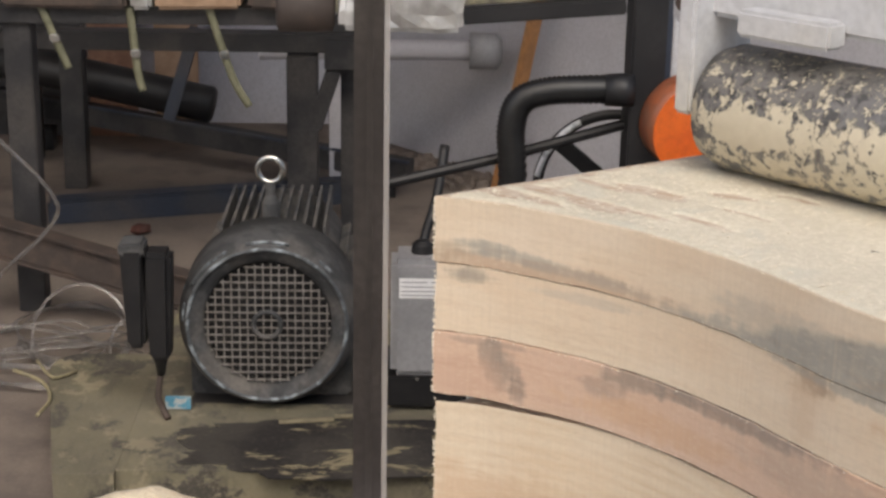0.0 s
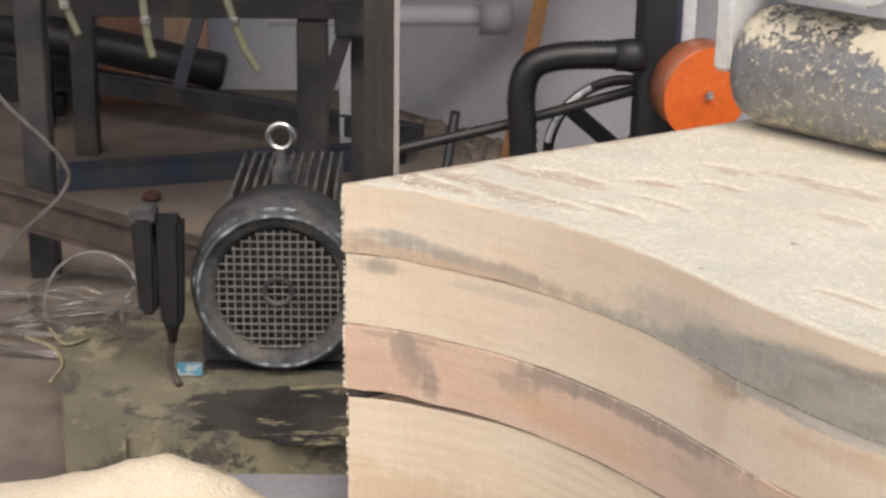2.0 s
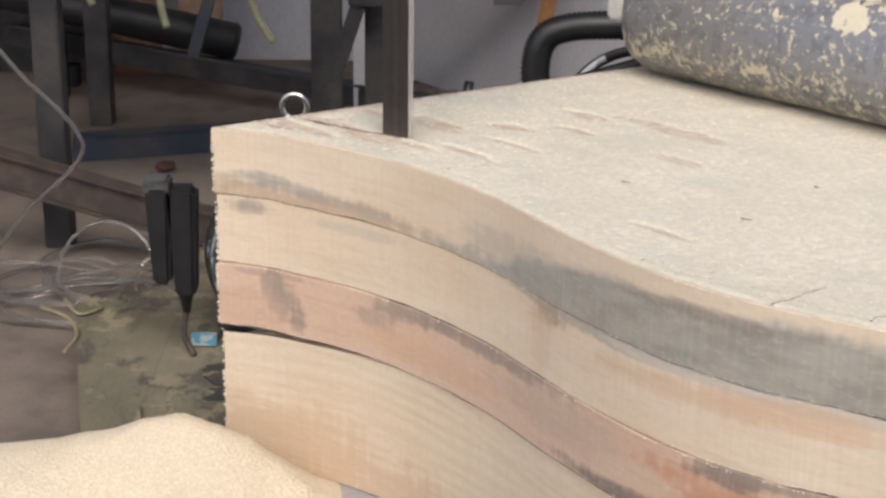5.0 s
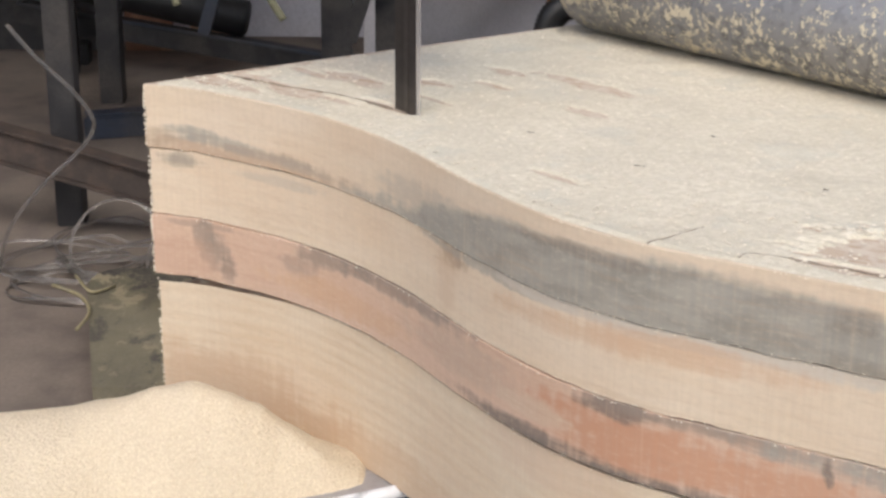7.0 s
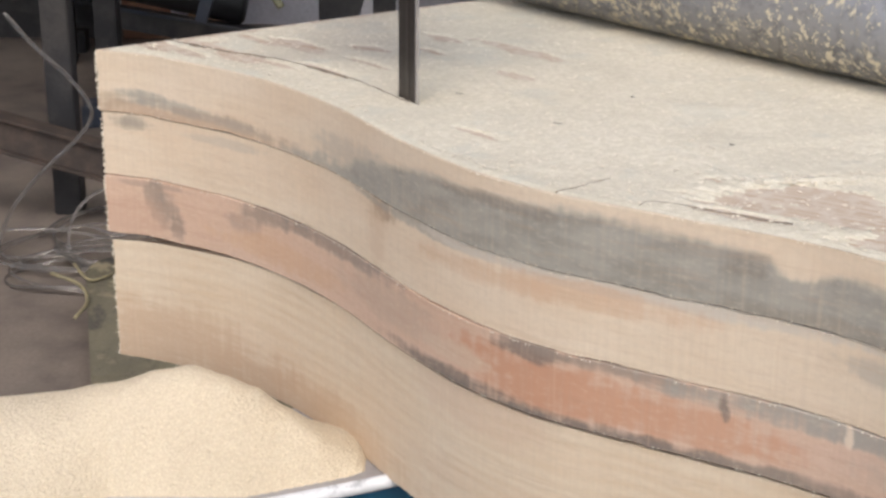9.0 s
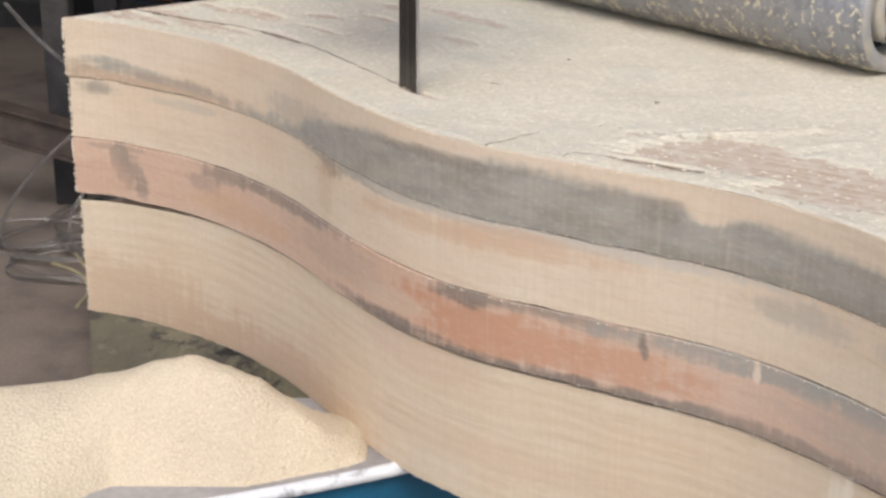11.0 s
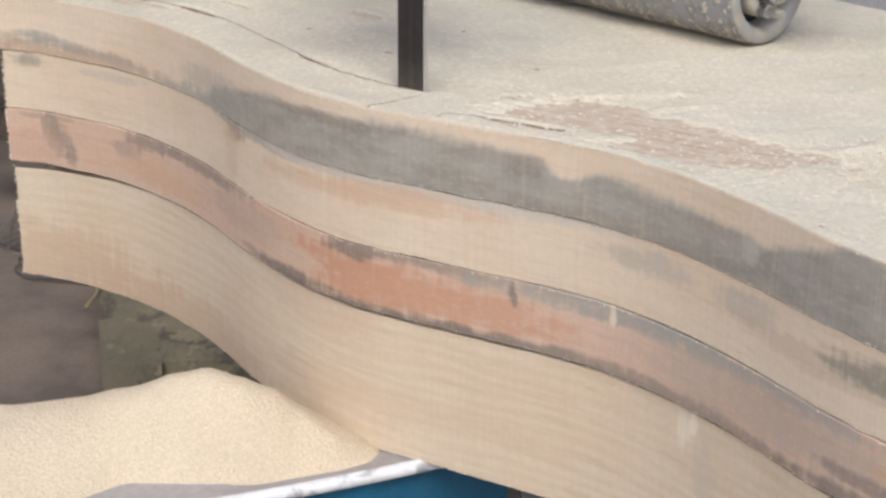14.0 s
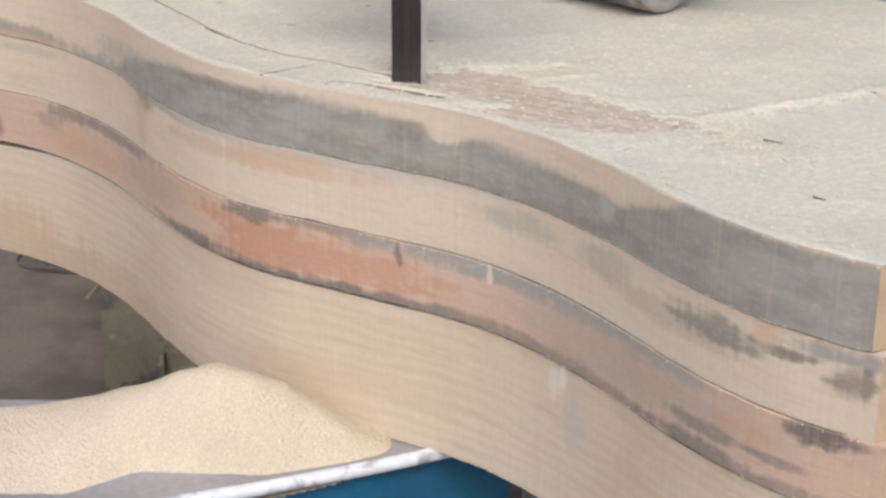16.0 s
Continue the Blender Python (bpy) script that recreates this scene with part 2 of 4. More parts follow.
M_BLUE_STEEL = worn("blue_grey_painted_steel", (0.032, 0.042, 0.066), (0.05, 0.053, 0.062), 8.0, 0.6, dust=(0.08, 0.072, 0.07))
M_MOTOR = worn("motor_grey_paint", (0.042, 0.044, 0.047), (0.085, 0.086, 0.088), 17.0, 0.82, lo=0.42, hi=0.58, dust=(0.165, 0.148, 0.132), bump=0.35)
M_EDGE = worn("chipped_bare_edge", (0.3, 0.34, 0.37), (0.055, 0.06, 0.065), 22.0, 0.5, lo=0.38, hi=0.52)
M_WIRE = worn("dusty_wire", (0.34, 0.32, 0.3), (0.22, 0.2, 0.18), 60.0, 0.5, 0.5)
M_CHROME = mat("bright_steel", (0.6, 0.6, 0.58), 0.25, 1.0)
M_ORANGE = worn("orange_paint", (0.8, 0.15, 0.02), (0.72, 0.12, 0.02), 20.0, 0.3, bump=0.03)
M_RIM = worn("worn_orange_brown_rim", (0.42, 0.13, 0.06), (0.3, 0.13, 0.08), 30.0, 0.3, 0.3, bump=0.03)
M_WHITE = worn("white_machine_paint", (0.55, 0.56, 0.585), (0.5, 0.5, 0.5), 5.0, 0.45, dust=(0.56, 0.51, 0.4), bump=0.05)
M_GREYBOX = worn("grey_enclosure", (0.3, 0.3, 0.31), (0.25, 0.25, 0.26), 8.0, 0.5, bump=0.05)
M_LABEL = mat("white_sticker", (0.8, 0.8, 0.8), 0.5)
M_INK = mat("grey_print", (0.3, 0.3, 0.32), 0.6)
M_WALL = worn("grey_plaster", (0.56, 0.56, 0.6), (0.49, 0.49, 0.53), 2.2, 0.9, dust=(0.44, 0.42, 0.43))
M_FLOOR = worn("dusty_earth_floor", (0.2, 0.165, 0.14), (0.13, 0.108, 0.095), 5.0, 0.95, dust=(0.24, 0.2, 0.165), bump=0.6)


def flaked_base():
    m = mat("olive_painted_base", (0.15, 0.135, 0.08), 0.8)
    n = N(m)
    c = n.mix(n.step(n.noise(4.0, 7), 0.35, 0.7), (0.125, 0.115, 0.075), (0.235, 0.21, 0.135))
    c = n.mix(n.step(n.noise(11.0, 6, n.scaled((1.6, 0.25, 1), (1, 8, 0))), 0.5, 0.68, 0.0, 0.6), c, (0.075, 0.066, 0.05))
    c = n.mix(n.step(n.noise(5.0, 8, n.scaled((1, 0.7, 1), (2, 5, 0)), 0.7, 0.3), 0.5, 0.56, 0.0, 0.85), c, (0.032, 0.03, 0.03))
    c = n.mix(n.step(n.noise(8.0, 8, n.scaled((1, 1, 1), (7, 3, 0)), 0.7), 0.55, 0.6, 0.0, 0.85), c, (0.3, 0.26, 0.17))
    c = n.mix(n.step(n.noise(1.7, 6), 0.4, 0.65, 0.0, 0.4), c, (0.16, 0.145, 0.115))
    c = n.mix(n.step(n.noise(120.0, 3), 0.45, 0.7, 0.0, 0.3), c, (0.22, 0.195, 0.155))
    n.color(c)
    n.bump(n.noise(40.0, 6), 0.5, 0.004)
    return m


M_BASE = flaked_base()


def oily_panel():
    m = mat("black_oily_panel", (0.03, 0.028, 0.027), 0.6)
    n = N(m)
    c = n.mix(n.step(n.noise(5.0, 6), 0.4, 0.65), (0.022, 0.02, 0.02), (0.055, 0.05, 0.044))
    c = n.mix(n.step(n.noise(7.0, 9, n.scaled((0.7, 1.6, 1), (3, 1, 0)), 0.7, 0.5), 0.55, 0.6, 0.0, 0.9), c, (0.29, 0.25, 0.16))
    c = n.mix(n.step(n.noise(90.0, 3), 0.5, 0.75, 0.0, 0.4), c, (0.12, 0.105, 0.085))
    n.color(c)
    n.bump(n.noise(30.0, 6), 0.5, 0.004)
    return m


M_OILY = oily_panel()
M_FLAKE = worn("tan_paint_flake", (0.27, 0.235, 0.15), (0.17, 0.15, 0.1), 30.0, 0.8)
M_LATH = worn("orange_brown_lath", (0.45, 0.22, 0.09), (0.36, 0.18, 0.08), 20.0, 0.7)
M_BOARD = worn("rough_board", (0.4, 0.27, 0.18), (0.3, 0.19, 0.12), 16.0, 0.8)
M_REDBOARD = worn("reddish_board", (0.22, 0.115, 0.075), (0.3, 0.17, 0.11), 14.0, 0.8)
M_RAG = worn("orange_red_cloth", (0.11, 0.04, 0.03), (0.07, 0.035, 0.028), 30.0, 0.9)
M_STRAP = worn("yellow_green_strap", (0.19, 0.185, 0.12), (0.13, 0.13, 0.08), 30.0, 0.6)
M_TUBE = mat("clear_plastic_tube", (0.5, 0.48, 0.46), 0.1)
M_TUBE.node_tree.nodes["Principled BSDF"].inputs["Transmission Weight"].default_value = 0.88
M_BLUE = worn("teal_blue_paint", (0.01, 0.12, 0.22), (0.012, 0.09, 0.17), 6.0, 0.45, bump=0.05)
M_TABLE = worn("bare_table_steel", (0.46, 0.45, 0.46), (0.38, 0.37, 0.38), 9.0, 0.4, 0.4, bump=0.05)
M_TRIM = worn("white_chipped_edge", (0.72, 0.73, 0.75), (0.35, 0.36, 0.38), 26.0, 0.5, lo=0.52, hi=0.62, bump=0.1)
M_BLADE = worn("saw_blade_steel", (0.085, 0.077, 0.074), (0.15, 0.132, 0.124), 3.0, 0.35, 0.8, bump=0.02)
M_STRIPE = worn("smooth_blade_stripe", (0.12, 0.11, 0.105), (0.09, 0.083, 0.08), 4.0, 0.3, 0.85, bump=0.02)
M_TEETH = mat("running_tooth_edge", (0.5, 0.47, 0.45), 0.4, 0.3)
M_TEETH.node_tree.nodes["Principled BSDF"].inputs["Alpha"].default_value = 0.45
M_FOIL = worn("crumpled_silver_guard", (0.6, 0.6, 0.6), (0.35, 0.34, 0.33), 25.0, 0.35, 0.6, bump=0.5)
M_RUST = worn("brown_rusty_iron", (0.05, 0.038, 0.033), (0.085, 0.06, 0.048), 14.0, 0.7)


def drum_material():
    """Worn steel; the dust cakes thickly on one side of the drum and thinly on the other."""
    m = mat("sawdust_caked_roller", (0.2, 0.21, 0.23), 0.45, 0.5)
    n = N(m)
    dx, dy, dz = n.xyz()
    phi = n.math("ARCTAN2", dz, n.math("MULTIPLY", dy, -1.0))
    turn = n.math("ADD", n.math("DIVIDE", phi, 2 * math.pi), 0.5)
    turn = n.math("ADD", turn, n.math("MULTIPLY", n.math("SUBTRACT", n.noise(9.0, 3), 0.5), 0.12))
    cover = n.ramp(turn, [(0.0, 0.44), (0.15, 0.45), (0.21, 0.56), (0.33, 0.56), (0.38, 0.585), (0.52, 0.585), (0.58, 0.48), (0.78, 0.47), (0.86, 0.50), (0.95, 0.52), (1.0, 0.45)])
    bare = n.ramp(turn, [(0.0, 0.9), (0.16, 0.85), (0.22, 0.1), (0.55, 0.2), (0.62, 0.1), (0.8, 0.1), (0.88, 0.3), (1.0, 0.9)])
    steel = n.mix(n.step(n.noise(14.0, 5), 0.4, 0.65), (0.13, 0.13, 0.135), (0.24, 0.235, 0.235))
    steel = n.mix(bare, steel, n.mix(n.noise(6.0, 4, n.scaled((0.4, 1, 1))), (0.25, 0.265, 0.3), (0.33, 0.33, 0.34)))
    steel = n.mix(n.step(n.noise(5.0, 5, n.scaled((1, 1, 1), (2, 7, 1))), 0.4, 0.65, 0.0, 0.3), steel, (0.32, 0.285, 0.23))
    pits = n.math("MULTIPLY", n.step(n.noise(70.0, 6), 0.48, 0.62, 0.0, 0.8), n.math("SUBTRACT", 1.0, n.math("MULTIPLY", bare, 0.75)))
    steel = n.mix(pits, steel, (0.075, 0.073, 0.075))
    lump = n.math("SUBTRACT", n.noise(11.0, 4, n.scaled((1.0, 1.5, 1.5))), 0.5)
    cake = n.math("ADD", n.noise(84.0, 9, n.scaled((1.0, 0.75, 0.75)), 0.74, 0.1), n.math("ADD", n.math("MULTIPLY", lump, 0.3), n.math("SUBTRACT", cover, 0.5)))
    for bx, bphi, rx, rphi in ((0.21, -1.75, 0.06, 0.33), (0.30, -2.35, 0.025, 0.3), (0.07, -0.1, 0.05, 0.3)):
        ex, ep = n.math("DIVIDE", n.math("SUBTRACT", dx, bx), rx), n.math("DIVIDE", n.math("SUBTRACT", phi, bphi), rphi)
        cake = n.math("ADD", cake, n.step(n.math("ADD", n.math("MULTIPLY", ex, ex), n.math("MULTIPLY", ep, ep)), 0.2, 1.4, 0.22, 0.0))
    speck = n.math("MAXIMUM", n.step(n.noise(130.0, 3), 0.61, 0.64), n.step(n.noise(260.0, 3), 0.66, 0.7, 0.0, 0.8))
    f = n.math("MAXIMUM", n.step(cake, 0.545, 0.56), speck)
    n.color(n.mix(f, steel, n.mix(n.noise(70.0, 3), (0.54, 0.48, 0.36), (0.65, 0.59, 0.46))))
    n.rough(n.step(f, 0.0, 1.0, 0.4, 0.95))
    n.put(n.bsdf.inputs["Metallic"], n.step(f, 0.0, 1.0, 0.35, 0.0))
    n.bump(n.math("ADD", f, n.math("MULTIPLY", n.noise(150.0, 3), 0.3)), 0.8, 0.002)
    return m


M_DRUM = drum_material()
M_RING = worn("dusty_bare_ring", (0.36, 0.35, 0.34), (0.5, 0.45, 0.36), 45.0, 0.6, 0.25, bump=0.15)


# ---- mesh helpers
def part(name, bm, material, parent=None, label="", smooth=False):
    me = bpy.data.meshes.new(name)
    bmesh.ops.recalc_face_normals(bm, faces=bm.faces)
    bm.to_mesh(me)
    bm.free()
    me.materials.append(material)
    if smooth:
        me.polygons.foreach_set("use_smooth", [True] * len(me.polygons))
    ob = new(name, me)
    if parent is not None:
        ob.parent = parent
    if label:
        ob["label"] = label
    return ob


def thing(name, label, category, at=(0, 0, 0), group=""):
    ob = new(name)
    ob.location = at
    ob.empty_display_size = 0.05
    return tagged(ob, label, category, group)


def box(lo, hi, bevel=0.004, turn=0.0):
    bm = bmesh.new()
    size = [b - a for a, b in zip(lo, hi)]
    mid = [(a + b) / 2 for a, b in zip(lo, hi)]
    bmesh.ops.create_cube(bm, size=1.0, matrix=Matrix.Translation(mid) @ pose(0, 0, 0, 0, 0, turn) @ Matrix.Diagonal((*size, 1)))
    if bevel:
        bmesh.ops.bevel(bm, geom=bm.edges[:], offset=min(bevel, min(size) * 0.4), segments=2, affect="EDGES")
    return bm


def beam(p, q, w, h, bevel=0.003):
    """A bar from p to q, w wide and h high."""
    p, q = Vector(p), Vector(q)
    bm = bmesh.new()
    length = (q - p).length
    m = Matrix.Translation((p + q) / 2) @ (q - p).to_track_quat("X", "Z").to_matrix().to_4x4() @ Matrix.Diagonal((length, w, h, 1))
    bmesh.ops.create_cube(bm, size=1.0, matrix=m)
    if bevel:
        bmesh.ops.bevel(bm, geom=bm.edges[:], offset=min(bevel, w * 0.3, h * 0.3), segments=2, affect="EDGES")
    return bm


def lathe(rows, p, axis, seg=48, close=True):
    """A turned body: rows of (along, radius) about an axis from p."""
    bm = bmesh.new()
    m = Matrix.Translation(p) @ Vector(axis).to_track_quat("Z", "Y").to_matrix().to_4x4()
    rings = []
    for z, r in rows:
        rings.append([bm.verts.new(m @ Vector((r * math.cos(2 * math.pi * i / seg), r * math.sin(2 * math.pi * i / seg), z))) for i in range(seg)])
    for a, b in zip(rings, rings[1:]):
        for i in range(seg):
            bm.faces.new((a[i], a[(i + 1) % seg], b[(i + 1) % seg], b[i]))
    if close:
        bm.faces.new(rings[0][::-1])
        bm.faces.new(rings[-1])
    return bm


def smooth_path(pts, n=8):
    """Catmull-Rom through pts."""
    pts = [Vector(p) for p in pts]
    out = []
    ext = [2 * pts[0] - pts[1]] + pts + [2 * pts[-1] - pts[-2]]
    for i in range(1, len(ext) - 2):
        a, b, c, d = ext[i - 1:i + 3]
        for k in range(n):
            t = k / n
            out.append(0.5 * (2 * b + (c - a) * t + (2 * a - 5 * b + 4 * c - d) * t * t + (3 * b - a - 3 * c + d) * t ** 3))
    return out + [pts[-1]]


def pipe(path, radius, seg=10, ribs=0.0):
    """A tube along a path; ribs swells every other ring."""
    bm = bmesh.new()
    rings = []
    up = Vector((0.13, 0.2, 0.97))
    for i, p in enumerate(path):
        d = (path[min(i + 1, len(path) - 1)] - path[max(i - 1, 0)]).normalized()
        s = d.cross(up).normalized()
        u = s.cross(d)
        r = radius * (1 + (ribs if i % 2 else 0))
        rings.append([bm.verts.new(p + r * (math.cos(a) * s + math.sin(a) * u)) for a in (2 * math.pi * k / seg for k in range(seg))])
    for a, b in zip(rings, rings[1:]):
        for i in range(seg):
            bm.faces.new((a[i], a[(i + 1) % seg], b[(i + 1) % seg], b[i]))
    bm.faces.new(rings[0][::-1])
    bm.faces.new(rings[-1])
    return bm


def torus(center, normal, R, r, seg=40):
    m = Matrix.Translation(center) @ Vector(normal).to_track_quat("Z", "Y").to_matrix().to_4x4()
    bm = bmesh.new()
    rings = []
    for i in range(seg):
        a = 2 * math.pi * i / seg
        rings.append([bm.verts.new(m @ Vector(((R + r * math.cos(b)) * math.cos(a), (R + r * math.cos(b)) * math.sin(a), r * math.sin(b)))) for b in (2 * math.pi * k / 10 for k in range(10))])
    for i in range(seg):
        a, b = rings[i], rings[(i + 1) % seg]
        for k in range(10):
            bm.faces.new((a[k], a[(k + 1) % 10], b[(k + 1) % 10], b[k]))
    return bm


# ---- structure
def structure(name, bm, material, label):
    return tagged(part(name, bm, material), label, kind="structure")


structure("floor", box((-9, -3, -0.3), (9, 7.5, 0.0), 0), M_FLOOR, "dusty brown earth floor of an open workshop")
structure("ground", box((-400, -400, -0.5), (400, 400, -0.31), 0), M_FLOOR, "bare ground outside the workshop")
structure("wall_north", box((-9, 7.25, 0.0), (-0.36, 7.5, 4.2), 0), M_WALL, "plain grey plastered back wall")
structure("wall_slanted", beam((-0.28, 7.33, 2.1), (2.72, 3.73, 2.1), 0.22, 4.2, 0), M_WALL, "plain grey plastered wall running towards the machine")
# unseen side walls, added to close the shed off from the sky
structure("wall_west", box((-9.2, 1.0, 0.0), (-9.0, 7.25, 4.2), 0), M_WALL, "unseen grey side wall added to enclose the shed")
structure("wall_east", box((9.0, 1.0, 0.0), (9.2, 7.25, 4.2), 0), M_WALL, "unseen grey side wall added to enclose the shed")
# unseen roof, added and placed so that the background lies in shade
structure("shading_roof", box((-9.2, 3.1, 3.45), (9.2, 7.25, 3.6), 0), M_BOARD, "unseen roof added to shade the back of the workshop")

# ---- the timber stack: S-curved sawn front, straight ends
TOP = 1.2477
FRONT = [(0.0, 0.0), (0.05, -0.016), (0.094, -0.040), (0.166, -0.087), (0.232, -0.147), (0.30, -0.232), (0.366, -0.340), (0.427, -0.427),
         (0.48, -0.481), (0.527, -0.517), (0.576, -0.545), (0.623, -0.573), (0.67, -0.600), (0.729, -0.636), (0.785, -0.683), (0.838, -0.745),
         (0.885, -0.816), (0.927, -0.890), (0.969, -0.951), (1.01, -0.997), (1.072, -1.045)]
CURVE = smooth_path([(x, y, 0) for x, y in FRONT], 6)
ACROSS = Vector((0.857, 0.515, 0))
DEEP = 0.80
LAST = Vector((0.79, -0.61, 0))


def curve_y(x):
    for a, b in zip(CURVE, CURVE[1:]):
        if a.x <= x <= b.x:
            return a.y + (b.y - a.y) * (x - a.x) / max(1e-6, b.x - a.x)
    return CURVE[-1].y


def plank(z0, z1, shift, seed, reach, rows=9):
    """One thick plank of the stack, its edges slightly chipped."""
    bm = bmesh.new()
    grid = []
    rng = random.Random(seed)
    r = 0.0009
    for k in range(rows):
        f = (k - 1) / (rows - 3)
        z = z0 if k == 0 else z1 if k == rows - 1 else z0 + 0.0014 + (z1 - z0 - 0.0028) * f
        inset = r if k in (0, rows - 1) else 0.0
        line = []
        for i, p in enumerate(CURVE):
            q = p + ACROSS * (shift + inset * 0.7)
            wob = 0.0007 * noise.noise((p.x * 30, seed * 3.1, z * 40)) + (0.0009 * rng.uniform(-1, 1) if k in (0, rows - 1) else 0)
            q = q + Vector((0.0, wob, 0.0)) + LAST * (reach * max(0.0, (p.x - 1.0) / 0.072))
            if i == 0:
                q += Vector((0.0018 * noise.noise((seed, z * 90, 3.3)) + 0.0008 * rng.uniform(-1, 1), 0, 0))
            sag = 0.006 * max(0.0, 1 - p.x / 0.16) * f ** 6 if z1 < -0.2 and k > 2 else 0.0
            line.append(bm.verts.new((q.x, q.y, z - sag + (0.0011 * noise.noise((p.x * 28, seed, k)) + 0.0006 * noise.noise((p.x * 110, seed, k)) if k in (0, rows - 1) and z < -0.01 else 0))))
        grid.append(line)
    for a, b in zip(grid, grid[1:]):
        for i in range(len(a) - 1):
            bm.faces.new((a[i], a[i + 1], b[i + 1], b[i]))
    back = [[bm.verts.new(p + ACROSS * DEEP + LAST * (reach * max(0.0, (p.x - 1.0) / 0.072)) + Vector((0, 0, z))) for p in CURVE] for z in (z0, z1)]
    n = len(CURVE)
    for i in range(n - 1):
        bm.faces.new((back[0][i], back[1][i], back[1][i + 1], back[0][i + 1]))
        bm.faces.new((grid[0][i], back[0][i], back[0][i + 1], grid[0][i + 1]))
        bm.faces.new((grid[-1][i], grid[-1][i + 1], back[1][i + 1], back[1][i]))
    bm.faces.new([back[0][0]] + [g[0] for g in grid] + [back[1][0]])
    bm.faces.new([back[1][-1]] + [g[-1] for g in reversed(grid)] + [back[0][-1]])
    return bm


stack = thing("timber_stack", "stack of four thick sawn planks with S-curved cut face", "timber", (0, 0, TOP))
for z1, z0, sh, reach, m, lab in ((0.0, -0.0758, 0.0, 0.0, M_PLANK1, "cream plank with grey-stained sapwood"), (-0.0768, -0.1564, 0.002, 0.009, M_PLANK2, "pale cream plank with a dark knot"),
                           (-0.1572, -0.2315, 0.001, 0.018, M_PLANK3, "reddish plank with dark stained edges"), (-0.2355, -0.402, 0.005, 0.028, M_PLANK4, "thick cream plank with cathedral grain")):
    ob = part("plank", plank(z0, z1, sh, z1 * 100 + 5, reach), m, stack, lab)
    ob.data.materials.append(M_WOODTOP)
    ob.data.materials.append(M_SUNLIT_END)
    # only the right end faces take the colour with painted sunlight
    for poly in ob.data.polygons:
        if poly.loop_total > 4 and poly.center.x > 1.0:
            poly.material_index = 2
    if z1 == 0.0:
        for poly in ob.data.polygons:
            if poly.normal.z > 0.9:
                poly.material_index = 1

def fringe(z0, z1, shift, seed):
    """Torn fibres along the end and the lower edge of a plank."""
    r = random.Random(seed)
    bm = bmesh.new()
    for i in range(190):
        if i < 34:
            p = CURVE[0] + ACROSS * shift + Vector((0.0, 0.0, r.uniform(z0 + 0.002, z1 - 0.002)))
            L, yaw, tip = r.uniform(0.0008, 0.0028), 180 + r.uniform(-50, 50), r.uniform(-25, 25)
        else:
            k = r.randrange(len(CURVE) - 1)
            p = CURVE[k].lerp(CURVE[k + 1], r.random()) + ACROSS * shift + Vector((0, -0.0004, r.choice((z0 + 0.001, z1 - 0.001))))
            L, yaw, tip = r.uniform(0.0005, 0.0011), -120 + r.uniform(-40, 40), r.uniform(-50, 50)
        m = Matrix.Translation(p) @ pose(0, 0, 0, 0, tip, yaw) @ Matrix.Translation((L * 0.4, 0, 0)) @ Matrix.Diagonal((L, *((0.0011, 0.0013) if i < 34 else (0.0016, 0.0006)), 1))
        bmesh.ops.create_cube(bm, size=1.0, matrix=m)
    return bm


for z1, z0, sh in ((0.0, -0.0758, 0.0), (-0.0772, -0.1562, 0.002), (-0.1576, -0.2315, 0.001), (-0.2355, -0.402, 0.005)):
    part("torn_fibre_fringe", fringe(z0, z1, sh, int(-z0 * 1000)), M_CHIP, stack)["kind"] = "stuff"

# bare places on the top, where no sawdust lies: x, y, long, wide
BARE = [(0.24, 0.025, 0.055, 0.017, -46), (0.505, 0.01, 0.075, 0.013, -46), (0.50, -0.108, 0.032, 0.008, -46), (0.40, 0.0, 0.03, 0.007, -46), (0.10, 0.0, 0.058, 0.011, -46), (0.21, -0.05, 0.06, 0.008, -46),
        (0.13, 0.02, 0.05, 0.013, -46), (0.06, 0.015, 0.04, 0.013, -40), (0.17, -0.03, 0.05, 0.012, -46), (0.28, -0.09, 0.04, 0.009, -50), (0.33, 0.01, 0.03, 0.012, -30), (0.42, 0.06, 0.03, 0.010, -46), (0.19, 0.05, 0.05, 0.008, -46), (0.33, -0.06, 0.04, 0.006, -46), (0.45, -0.33, 0.035, 0.006, -46),
        (0.79, -0.565, 0.15, 0.045, -35), (0.875, -0.645, 0.12, 0.034, -30), (0.72, -0.553, 0.09, 0.022, -27), (0.83, -0.665, 0.10, 0.020, -27), (0.775, -0.525, 0.06, 0.028, -40), (0.93, -0.665, 0.07, 0.018, -25), (0.68, -0.57, 0.05, 0.010, -27)]
# low ridges of loose dust pushed up on the top: from, to, wide, tall
RIDGES = [((0.985, -0.66), (1.19, -0.55), 0.012, 0.006), ((0.70, -0.483), (0.86, -0.465), 0.007, 0.004), ((0.93, -0.69), (1.0, -0.70), 0.008, 0.003), ((0.826, -0.519), (0.88, -0.506), 0.006, 0.003)]


